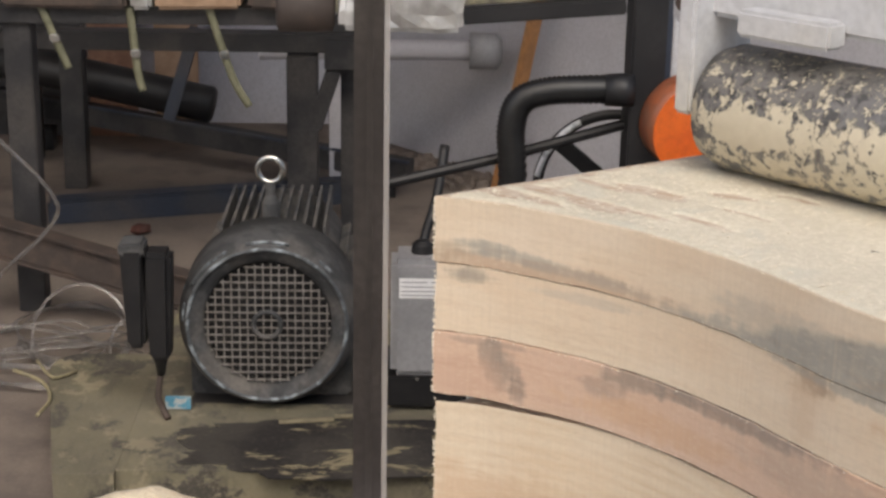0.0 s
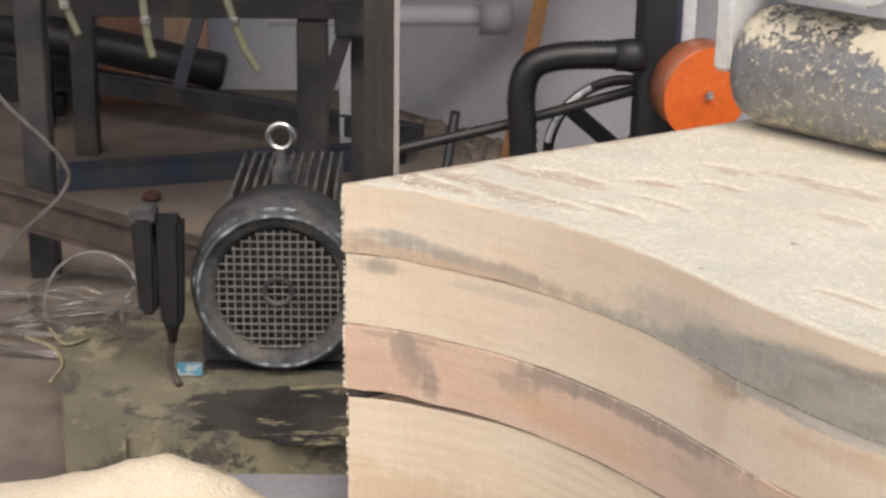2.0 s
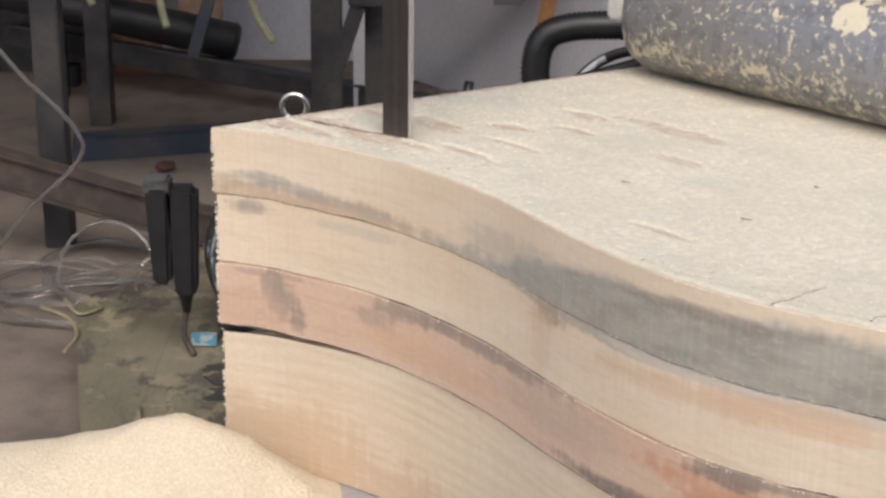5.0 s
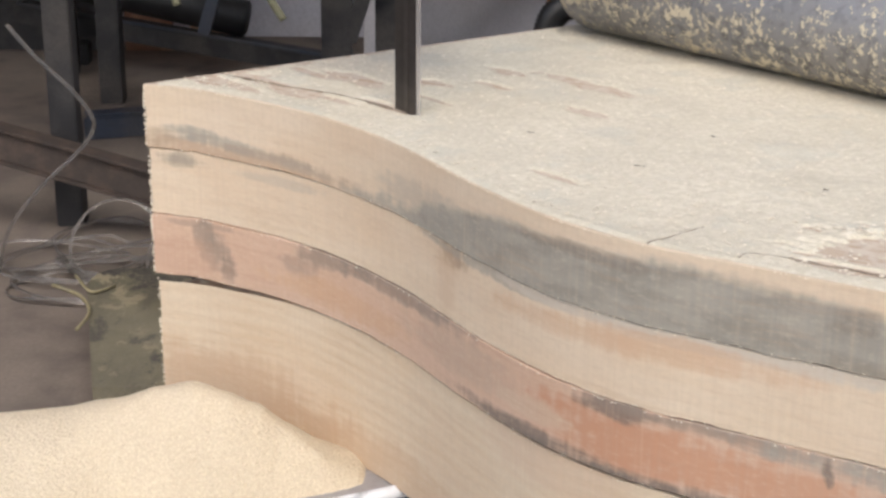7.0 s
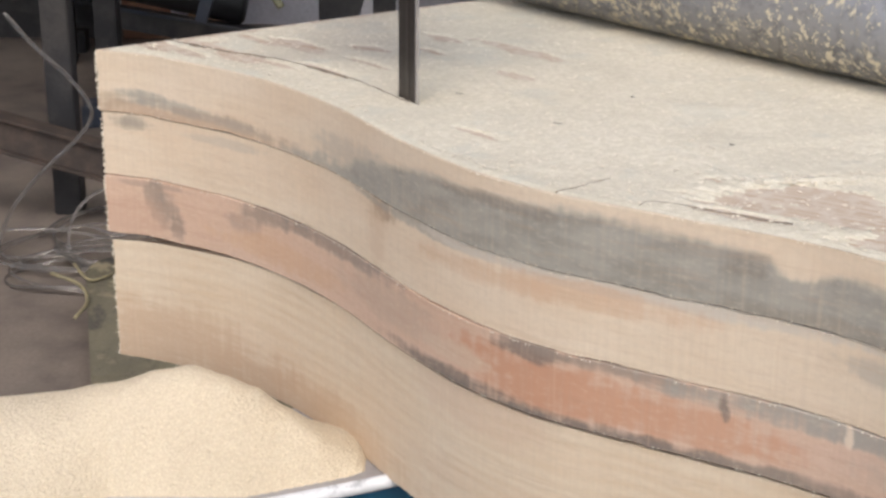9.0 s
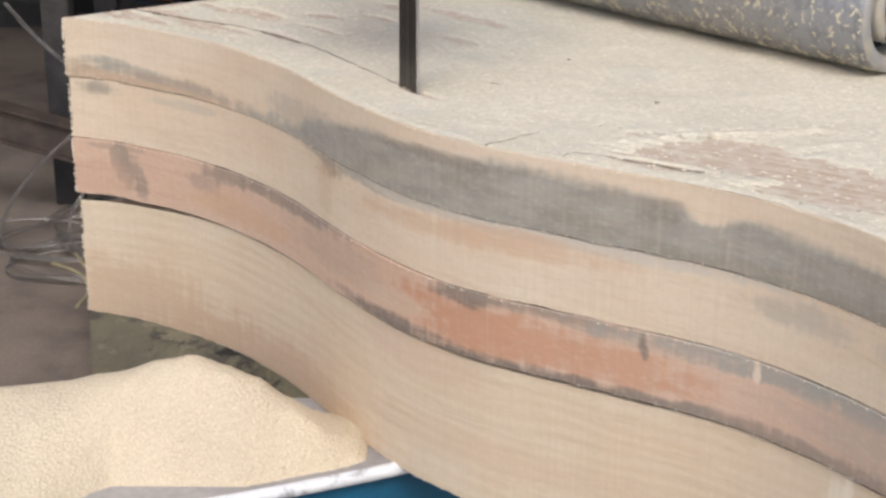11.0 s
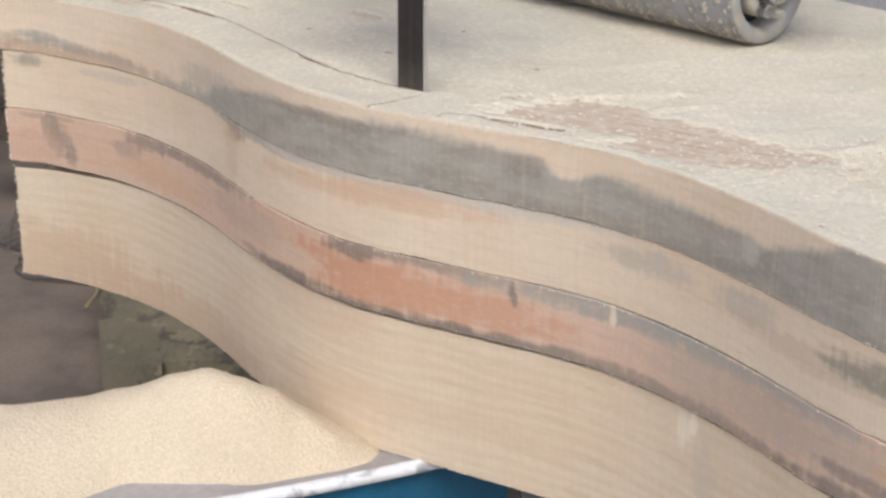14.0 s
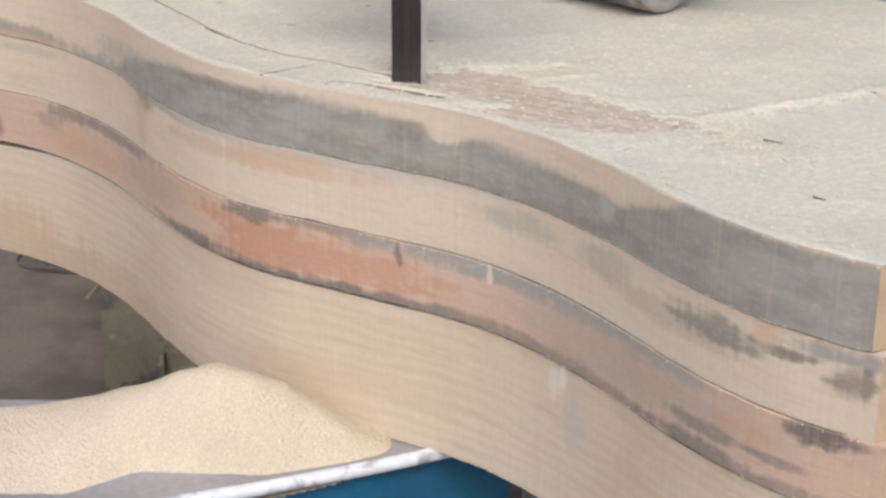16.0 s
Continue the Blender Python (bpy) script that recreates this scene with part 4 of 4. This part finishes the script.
def stain_plate():
    """A raised skin of old paint and oil with a ragged outline."""
    bm = bmesh.new()
    ring = []
    for i in range(120):
        a = 2 * math.pi * i / 120
        c, q = math.cos(a), math.sin(a)
        f = 1 + 0.22 * noise.noise((c * 2.2, q * 2.2, 0)) + 0.12 * noise.noise((c * 7, q * 7, 3)) + 0.06 * noise.noise((c * 22, q * 22, 5))
        ring.append((-0.02 + 0.5 * f * math.copysign(abs(c) ** 0.7, c), 3.55 + 0.155 * f * math.copysign(abs(q) ** 0.7, q)))
    top = [bm.verts.new((x, y, 0.1435)) for x, y in ring]
    low = [bm.verts.new((x, y, 0.1402)) for x, y in ring]
    bm.faces.new(top)
    for k in range(120):
        bm.faces.new((low[k], low[(k + 1) % 120], top[(k + 1) % 120], top[k]))
    return bm


part("oily_skin", stain_plate(), M_OILY, plinth, "black oily skin of flaking tan paint")
for x, y, w, a in ((-0.30, 3.68, 0.13, 8), (-0.17, 3.71, 0.12, 4), (-0.08, 3.50, 0.07, 30), (0.06, 3.60, 0.10, 12)):
    part("flake", box((x, y, 0.1436), (x + w, y + 0.022, 0.1452), 0.0006, a), M_FLAKE, plinth, "lifted flake of tan paint")

cabinet = thing("terminal_box", "grey enclosure with white printed label beside the motor", "electrical box", (0.085, 3.82, 0.14))
part("stand", box((-0.13, -0.06, 0.0125), (0.13, 0.1, 0.09), 0.004), M_BLACK, cabinet, "black stand")
part("case", box((-0.125, -0.07, 0.092), (0.125, 0.06, 0.385), 0.016), M_GREYBOX, cabinet)
part("label", box((-0.105, -0.0722, 0.293), (0.02, -0.0702, 0.342), 0), M_LABEL, cabinet, "white label")
for k, (a, b, z) in enumerate(((-0.1, -0.04, 0.333), (-0.03, 0.015, 0.333), (-0.1, 0.01, 0.322), (-0.1, -0.02, 0.311), (-0.1, 0.0, 0.301))):
    part("print_bar", box((a, -0.0734, z - 0.0012), (b, -0.0724, z + 0.0012), 0), M_INK, cabinet)
part("screw", lathe([(0, 0.006), (0.004, 0.005)], (-0.06, -0.06, 0.086), (0, -1, 0), 10), M_CHROME, cabinet)
part("cable", pipe(smooth_path([(-0.05, 0.0, 0.385), (-0.045, 0.02, 0.42), (-0.02, 0.05, 0.5), (0.0, 0.1, 0.62)], 6), 0.012, 8), M_BLACK, cabinet, "", True)
part("cable_gland", lathe([(0, 0.028), (0.02, 0.026), (0.03, 0.014)], (-0.05, 0.0, 0.385), (0, 0, 1), 16), M_BLACK, cabinet)

# ---- steel stand behind
stand = thing("steel_stand", "low dark steel stand carrying boards and straps", "stand", (0, 0, 0))
for x, y, w, h in ((-1.125, 4.85, 0.08, 0.89), (-1.25, 6.2, 0.085, 0.78), (-0.355, 5.5, 0.10, 0.66), (-0.195, 5.6, 0.075, 0.68)):
    part("post", box((x - w / 2, y - w / 2, 0.0), (x + w / 2, y + w / 2, h), 0.004), M_STEEL, stand)
part("top_rail", beam((-1.6, 5.5, 0.70), (-0.15, 5.53, 0.695), 0.09, 0.06), M_STEEL, stand)
part("top_rail", beam((-1.8, 4.88, 0.90), (-0.25, 4.9, 0.905), 0.2, 0.05), M_STEEL, stand)
part("brace", beam((-0.315, 5.47, 0.42), (-0.225, 5.47, 0.69), 0.05, 0.05), M_STEEL, stand)
part("strut", beam((-0.885, 6.1, 0.29), (-0.78, 6.1, 0.63), 0.045, 0.045), M_BLUE_STEEL, stand, "pale steel strut")
part("bracket", box((-0.28, 5.43, 0.62), (-0.15, 5.445, 0.72), 0.004), M_STEEL, stand)

channel = thing("floor_channel", "blue-grey steel channel lying on the floor", "steel beam", (0, 0, 0))
part("web", beam((-1.26, 5.70, 0.04), (-0.1, 6.05, 0.04), 0.02, 0.078), M_BLUE_STEEL, channel)
part("flange", beam((-1.26, 5.73, 0.085), (-0.1, 6.08, 0.085), 0.07, 0.010), M_BLUE_STEEL, channel)
rail = thing("floor_rail", "black steel rail along the back of the floor", "steel beam", (0, 0, 0))
part("rail_bar", beam((-1.75, 6.88, 0.19), (-0.0, 6.08, 0.11), 0.09, 0.075), M_STEEL, rail)
for rx, ry in ((-1.5, 6.77), (-0.1, 6.13)):
    part("block", box((rx - 0.05, ry - 0.04, 0.0), (rx + 0.05, ry + 0.04, 0.09), 0.004), M_BLACK, rail)
part("rail_lip", beam((-1.75, 6.83, 0.234), (-0.0, 6.03, 0.154), 0.012, 0.012), M_BLUE_STEEL, rail)
blackpipe = thing("black_pipe", "thick black pipe lying behind the rail", "pipe", (0, 0, 0))
part("tube", lathe([(0, 0.06), (0.01, 0.072), (1.3, 0.072)], (-0.766, 6.5, 0.25), (-1, 0.05, 0.2), 28), M_BLACK, blackpipe, "", True)
part("cradle", box((-1.53, 6.5, 0.0), (-1.46, 6.62, 0.335), 0.004), M_BLACK, blackpipe)
lower = thing("brown_bar", "rusty brown bar leaning low beside the motor", "steel beam", (0, 0, 0))
part("web", beam((-1.6, 4.75, 0.375), (-0.35, 4.58, 0.075), 0.05, 0.09), M_RUST, lower)
for dz in (0.05, -0.05):
    part("flange", beam((-1.6, 4.74, 0.375 + dz), (-0.35, 4.57, 0.075 + dz), 0.07, 0.009), M_RUST, lower)

# the first, dark sheet is added to stand in for the shaded left corner
for x, w, h, m, lab in ((-1.58, 0.48, 0.95, M_STEEL, "dark sheet added to stand in for shade on the wall"), (-1.19, 0.2, 0.85, M_REDBOARD, "upright rough reddish-brown board against the wall"), (-0.935, 0.18, 0.80, M_BOARD, "upright pale rough board against the wall")):
    b = thing("board", lab, "board", (x * 1.045, 6.98, 0.0))
    part("plank", box((-w / 2, 0, 0.0), (w / 2, 0.03, h), 0.003), m, b)
rag = thing("red_rag", "small crumpled orange-red rag", "rag", (-0.92, 5.6, 0.02))
bm = bmesh.new()
bmesh.ops.create_icosphere(bm, subdivisions=3, radius=0.032)
for v in bm.verts:
    v.co = Vector((v.co.x * 1.2, v.co.y, v.co.z * 0.45)) + 0.012 * Vector((noise.noise(v.co * 40), noise.noise(v.co * 35 + Vector((3, 0, 0))), noise.noise(v.co * 45)))
part("cloth", bm, M_RAG, rag, "", True)
for pts in ([(-1.045, 4.78, 0.93), (-1.011, 4.78, 0.841), (-0.99, 4.78, 0.79), (-0.975, 4.78, 0.752)], [(-0.795, 4.78, 0.93), (-0.784, 4.78, 0.80), (-0.778, 4.78, 0.74), (-0.766, 4.78, 0.689)],
            [(-0.575, 4.78, 0.94), (-0.532, 4.78, 0.80), (-0.502, 4.78, 0.717), (-0.462, 4.78, 0.648)]):
    s = thing("strap", "pale yellow-green strap end hanging from the stand", "strap", (0, 0, 0), "hanging strap ends")
    path = smooth_path(pts, 6)
    bm = pipe(path, 0.012, 6)
    for v in bm.verts:
        v.co.y = 4.78 + (v.co.y - 4.78) * 0.3
    part("webbing", bm, M_STRAP, s, "", True)
    part("buckle", box((pts[1][0] - 0.012, 4.765, pts[1][2] - 0.012), (pts[1][0] + 0.016, 4.79, pts[1][2] + 0.012), 0.004), M_CHROME, s, "small shiny buckle")
for x0, x1, z0, z1, m, lab in ((-1.15, -0.8, 0.93, 1.0, M_RUST, "rusty scrap block on the stand"), (-0.72, -0.48, 0.93, 1.0, M_BOARD, "short board offcut on the stand"), (-0.46, -0.27, 0.93, 1.0, M_RUST, "rusty iron lump on the stand"), (-0.79, -0.73, 0.93, 0.97, M_FOIL, "crumpled pale sheet on the stand")):
    b = thing("offcut", lab, "scrap", (0, 0, 0))
    bm = box((x0, 4.75, z0), (x1, 5.05, z1), 0.01)
    for v in bm.verts:
        v.co += Vector((0, 0, 0.012 * noise.noise(v.co * 8)))
    part("piece", bm, m, b)

# ---- clear tubes: one hanging, one coiled on the floor
hang = thing("hanging_tube", "clear plastic tube hanging in a curve", "tube", (0, 0, 0))
H = [(-1.16, 0.72), (-1.088, 0.631), (-1.003, 0.546), (-0.954, 0.476), (-0.949, 0.429), (-0.998, 0.364), (-1.111, 0.258), (-1.2, 0.14), (-1.24, 0.012)]
part("tube", pipe(smooth_path([(x, 4.4, z) for x, z in H], 8), 0.006, 8), M_TUBE, hang, "", True)
coil = thing("tube_coil", "loose coil of clear plastic tube on the floor", "tube", (0, 0, 0))
rng = random.Random(4)
pts = []
for i in range(46):
    a = i * 0.62
    r = 0.20 + 0.09 * math.sin(i * 0.9) + rng.uniform(-0.03, 0.03)
    pts.append((-0.96 + 1.05 * r * math.cos(a) + 0.02 * math.sin(i), 4.52 + 1.0 * r * math.sin(a), 0.012 + 0.03 * rng.random()))
part("tube", pipe(smooth_path(pts, 5), 0.0036, 6), M_TUBE, coil, "", True)
for cx, cy, a, b, z in ((-0.93, 4.45, 0.16, 0.12, 0.03), (-0.98, 4.40, 0.2, 0.1, 0.02), (-0.90, 4.36, 0.13, 0.07, 0.05), (-1.02, 4.28, 0.17, 0.1, 0.015), (-0.95, 4.33, 0.24, 0.16, 0.015), (-1.1, 4.5, 0.2, 0.1, 0.03)):
    ring = [Vector((cx + a * math.cos(w) * (1 + 0.06 * math.sin(3 * w)), cy + b * math.sin(w), z + 0.012 * math.sin(2 * w + cx * 20))) for w in (2 * math.pi * k / 40 for k in range(41))]
    part("loop", pipe(ring, 0.0042, 6), M_TUBE, coil, "", True)
for cx, cz, R in ((-0.905, 0.13, 0.135), (-0.765, 0.11, 0.06)):
    part("loop", pipe([Vector((cx + R * math.cos(a), 4.42 + 0.06 * math.sin(a), max(0.012, cz - 0.06 + R * math.sin(a)))) for a in (2 * math.pi * k / 40 for k in range(41))], 0.0045, 6), M_TUBE, coil, "", True)
twig = thing("wire_scrap", "bent scrap of yellowed stiff wire", "wire", (0, 0, 0))
M_WIRESCRAP = worn("yellowed_wire", (0.3, 0.26, 0.15), (0.2, 0.18, 0.12), 40.0, 0.6)
part("wire", pipe(smooth_path([(-0.98, 3.95, 0.16), (-0.90, 3.9, 0.15), (-0.86, 3.8, 0.147), (-0.87, 3.7, 0.147)], 5), 0.005, 6), M_WIRESCRAP, twig, "", True)
part("wire", pipe(smooth_path([(-0.93, 3.99, 0.17), (-0.88, 3.93, 0.15), (-0.83, 3.98, 0.147)], 5), 0.004, 6), M_WIRESCRAP, twig, "", True)

# ---- machine parts behind the roller
column = thing("machine_column", "black painted machine column", "machine frame", (0, 0, 0))
part("column_body", box((0.384, 2.9, 0.0), (0.444, 3.0, 2.4), 0.004), M_BLACK, column)
part("guard_panel", box((0.40, 2.905, 0.0), (0.62, 2.99, 0.985), 0.004), M_BLACK, column)
part("blue_strip", box((0.446, 2.93, 0.6), (0.458, 2.99, 2.4), 0.002), M_BLUE_STEEL, column)
part("pale_strip", box((0.459, 2.935, 0.6), (0.482, 2.99, 2.4), 0.002), M_WHITE, column)
part("top_beam", beam((-0.2, 2.93, 1.222), (0.373, 2.93, 1.268), 0.03, 0.028), M_BLACK, column)
part("dusty_plate", beam((-0.2, 2.95, 1.262), (0.373, 2.95, 1.305), 0.03, 0.045), M_BASE, column)
wheel = thing("orange_wheel", "orange painted wheel with a centre bolt", "wheel", (0.498, 2.87, 1.065))
NRM = Vector((0.33, -0.93, -0.12)).normalized()
part("disc", lathe([(0.0, 0.0825), (0.002, 0.0835), (0.004, 0.0835)], (0, 0, 0), NRM, 56), M_ORANGE, wheel)
part("rim", lathe([(-0.055, 0.081), (-0.053, 0.0835), (-0.001, 0.0835), (0.0, 0.082)], (0, 0, 0), NRM, 56), M_RIM, wheel, "worn brown rim", True)
part("bolt", lathe([(0.004, 0.008), (0.011, 0.008), (0.0111, 0.005), (0.018, 0.005)], (0, 0, 0), NRM, 6), M_CHROME, wheel, "bright centre bolt")
part("axle", lathe([(-0.14, 0.012), (-0.055, 0.012)], (0, 0, 0), NRM, 16), M_BLACK, wheel)
hose = thing("ribbed_hose", "black ribbed flexible hose bent over", "hose", (0, 0, 0))
part("hose_tube", pipe(smooth_path([(0.185, 2.9, 0.3), (0.185, 2.9, 0.75), (0.183, 2.9, 0.96), (0.178, 2.9, 1.05), (0.192, 2.9, 1.10), (0.235, 2.9, 1.119), (0.30, 2.9, 1.124), (0.384, 2.91, 1.123)], 16), 0.0235, 14, 0.13), M_HOSE, hose, "", True)
part("cuff", lathe([(0, 0.028), (0.03, 0.03), (0.05, 0.028)], (0.34, 2.9, 1.124), (1, 0, 0), 20), M_BLACK, hose, "", True)
rod = thing("push_rod", "straight dark steel push rod", "rod", (0, 0, 0))
part("bar", pipe([Vector((-0.06, 2.95, 0.930)), Vector((0.16, 2.95, 0.985)), Vector((0.384, 2.95, 1.051))], 0.010, 10), M_BLACK, rod)
pulley = thing("belt_pulley", "dark belt pulley with a bright rim", "pulley", (0.385, 3.05, 0.90))
part("rim", torus((0, 0, 0), (0.1, 1, 0), 0.145, 0.010, 56), M_BLACK, pulley)
part("bright_edge", pipe([Vector((0.15 * math.cos(a), -0.012, 0.15 * math.sin(a))) for a in (radians(118 + 3 * k) for k in range(18))], 0.006, 8), M_TRIM, pulley, "bright worn edge", True)
for ang in (60, 140, 220, 300):
    part("spoke", beam((0, 0, 0), (0.14 * math.cos(radians(ang)), 0, 0.14 * math.sin(radians(ang))), 0.014, 0.03), M_BLACK, pulley)
part("hub", lathe([(-0.02, 0.03), (0.02, 0.03)], (0, 0, 0), (0, 1, 0), 20), M_BLACK, pulley)
lath = thing("wooden_lath", "orange-brown wooden lath leaning on the wall", "lath", (0, 0, 0))
part("stick", beam((0.335, 6.18, 0.01), (0.52, 5.98, 1.15), 0.055, 0.03), M_LATH, lath)
duct = thing("grey_duct", "grey round duct end near the wall", "duct", (0, 0, 0))
part("tube", lathe([(0, 0.037), (0.9, 0.037)], (-0.56, 6.2, 0.535), (1, 0, 0.01), 28), M_WALL, duct, "", True)
part("collar", lathe([(0, 0.068), (0.10, 0.068), (0.12, 0.045)], (0.218, 6.2, 0.54), (1, 0, 0), 28), M_GREYBOX, duct, "", True)
part("support", box((-0.3, 6.16, 0.0), (-0.25, 6.24, 0.50), 0.003), M_WALL, duct)

# rubble along the foot of the wall
def rubble():
    bm = bmesh.new()
    r = random.Random(9)
    for i in range(170):
        x = r.uniform(-0.3, 0.7)
        y = 7.12 - 1.2 * (x + 0.28) - 0.05 - abs(r.gauss(0, 0.18))
        s = r.uniform(0.01, 0.035)
        bmesh.ops.create_icosphere(bm, subdivisions=1, radius=s, matrix=Matrix.Translation((x, y, s * 0.3)) @ pose(0, 0, 0, r.uniform(0, 90), r.uniform(0, 90), 0) @ Matrix.Diagonal((1, r.uniform(0.5, 1), r.uniform(0.4, 0.9), 1)))
    return bm


tagged(part("rubble", rubble(), M_FLOOR), "dusty rubble along the foot of the wall", "rubble", kind="stuff")


# ---- movement
def motions():
    shift = [(0.0, 0.0288, 1.7834), (0.5, 0.0502, 1.7615), (1.0, 0.0332, 1.7520), (1.5, -0.0494, 1.7127), (2.0, -0.0797, 1.6977), (2.5, -0.0931, 1.7008),
             (3.0, -0.1249, 1.7210), (5.5, -0.2680, 1.8102), (6.0, -0.2931, 1.8295), (6.5, -0.3183, 1.8534), (7.0, -0.3437, 1.8783), (7.5, -0.3649, 1.9049),
             (8.0, -0.3833, 1.9298), (8.5, -0.3975, 1.9555), (9.0, -0.4151, 1.9763), (11.5, -0.4957, 2.1043), (12.0, -0.5159, 2.1226), (12.5, -0.5358, 2.1508),
             (13.0, -0.5590, 2.1733), (13.5, -0.5829, 2.1934), (14.0, -0.6076, 2.2125), (14.5, -0.6370, 2.2297), (15.0, -0.6693, 2.2510), (15.5, -0.7006, 2.2745), (16.0, -0.7308, 2.2956)]
    walk(stack, [(t, pose(x, y, TOP)) for t, x, y in shift])
    # the roller rolls across the stack at first, then travels with it, creeping a little
    seat = {0.0: (0.347, 0.135), 0.5: (0.352, 0.133), 1.0: (0.366, 0.153), 1.5: (0.458, 0.226), 2.0: (0.495, 0.262), 2.5: (0.499, 0.265), 3.0: (0.503, 0.266), 5.5: (0.532, 0.277), 6.0: (0.537, 0.279), 6.5: (0.540, 0.281),
            7.0: (0.541, 0.283), 7.5: (0.540, 0.283), 8.0: (0.536, 0.283), 8.5: (0.533, 0.277), 9.0: (0.530, 0.269), 11.5: (0.514, 0.232), 12.0: (0.511, 0.231), 12.5: (0.512, 0.231), 13.0: (0.512, 0.234), 13.5: (0.514, 0.236),
            14.0: (0.516, 0.234), 14.5: (0.519, 0.236), 15.0: (0.525, 0.246), 15.5: (0.527, 0.256), 16.0: (0.532, 0.261)}
    turn = math.degrees(math.atan2(U.y, U.x))
    rows, spin = [], []
    for t, x, y in shift:
        sx, sy = seat[t]
        rows.append((t, pose(x + sx, y + sy, TOP + R_DRUM + 0.002, 0, 0, turn)))
        rolled = (sx - 0.347) * -U.y + (sy - 0.135) * U.x
        if t == 1.5:
            spin.append((1.25, pose(0, 0, 0, (spin[-1][2] - math.degrees(rolled / R_DRUM)) / 2), 0))
        spin.append((t, pose(0, 0, 0, -math.degrees(rolled / R_DRUM)), -math.degrees(rolled / R_DRUM)))
    # the heap grows as the dust falls
    lean = {14.0: -1.8, 15.0: -3.2, 16.0: -4.0}
    walk(heap, [(t, pose(-0.27 - 0.004 * lean.get(t, 0.0), 0, 0.9 + z, 0, lean.get(t, 0.0)) @ Matrix.Translation((0.27, 0, -0.9))) for t, z in ((0.0, -0.022), (1.5, -0.025), (3.0, -0.020), (5.5, -0.009), (7.0, 0.0), (9.0, 0.005), (11.5, 0.004), (12.5, 0.0), (14.0, -0.011), (15.0, -0.015), (16.0, -0.016))])
    walk(roller, rows)
    walk(drum, [(t, m) for t, m, _ in spin])
    # the blade twists to follow the curve
    twist = [(0.0, -6), (1.5, -10), (3.0, -15), (5.5, -36), (7.0, -45), (9.0, -56), (11.5, -54), (12.5, -48), (14.0, -32), (15.0, -22), (16.0, -14)]
    sway = [(0.0, 0.0), (3.0, 0.0), (5.5, 0.003), (6.5, 0.002), (7.0, 0.002), (8.0, 0.003), (9.0, 0.0055), (11.5, 0.0055), (12.5, 0.001), (14.0, -0.001), (14.5, -0.003), (15.0, -0.0045), (16.0, -0.008)]
    sways = {t: float(np.interp(t, [a for a, _ in sway], [b for _, b in sway])) for t, _ in twist}
    walk(blade, [(t, pose(BLADE_AT[0] + sways[t], BLADE_AT[1], 0.86, 0, 0, a)) for t, a in twist])
    # the kerf opens behind the blade, piece after piece
    times, cuts = [t for t, _, _ in shift], [BLADE_AT[0] - x for _, x, _ in shift]
    for piece, x in kerf_pieces:
        t = max(0.2, min(15.8, float(np.interp(x, cuts[4:], times[4:]))))
        rows = [(0.0, pose(0, 0, -0.006))]
        if t > 0.5:
            rows.append((t - 0.1, pose(0, 0, -0.006)))
        walk(piece, rows + [(min(15.9, t + 0.2), pose(0, 0, 0)), (16.0, pose(0, 0, 0))])


motions()
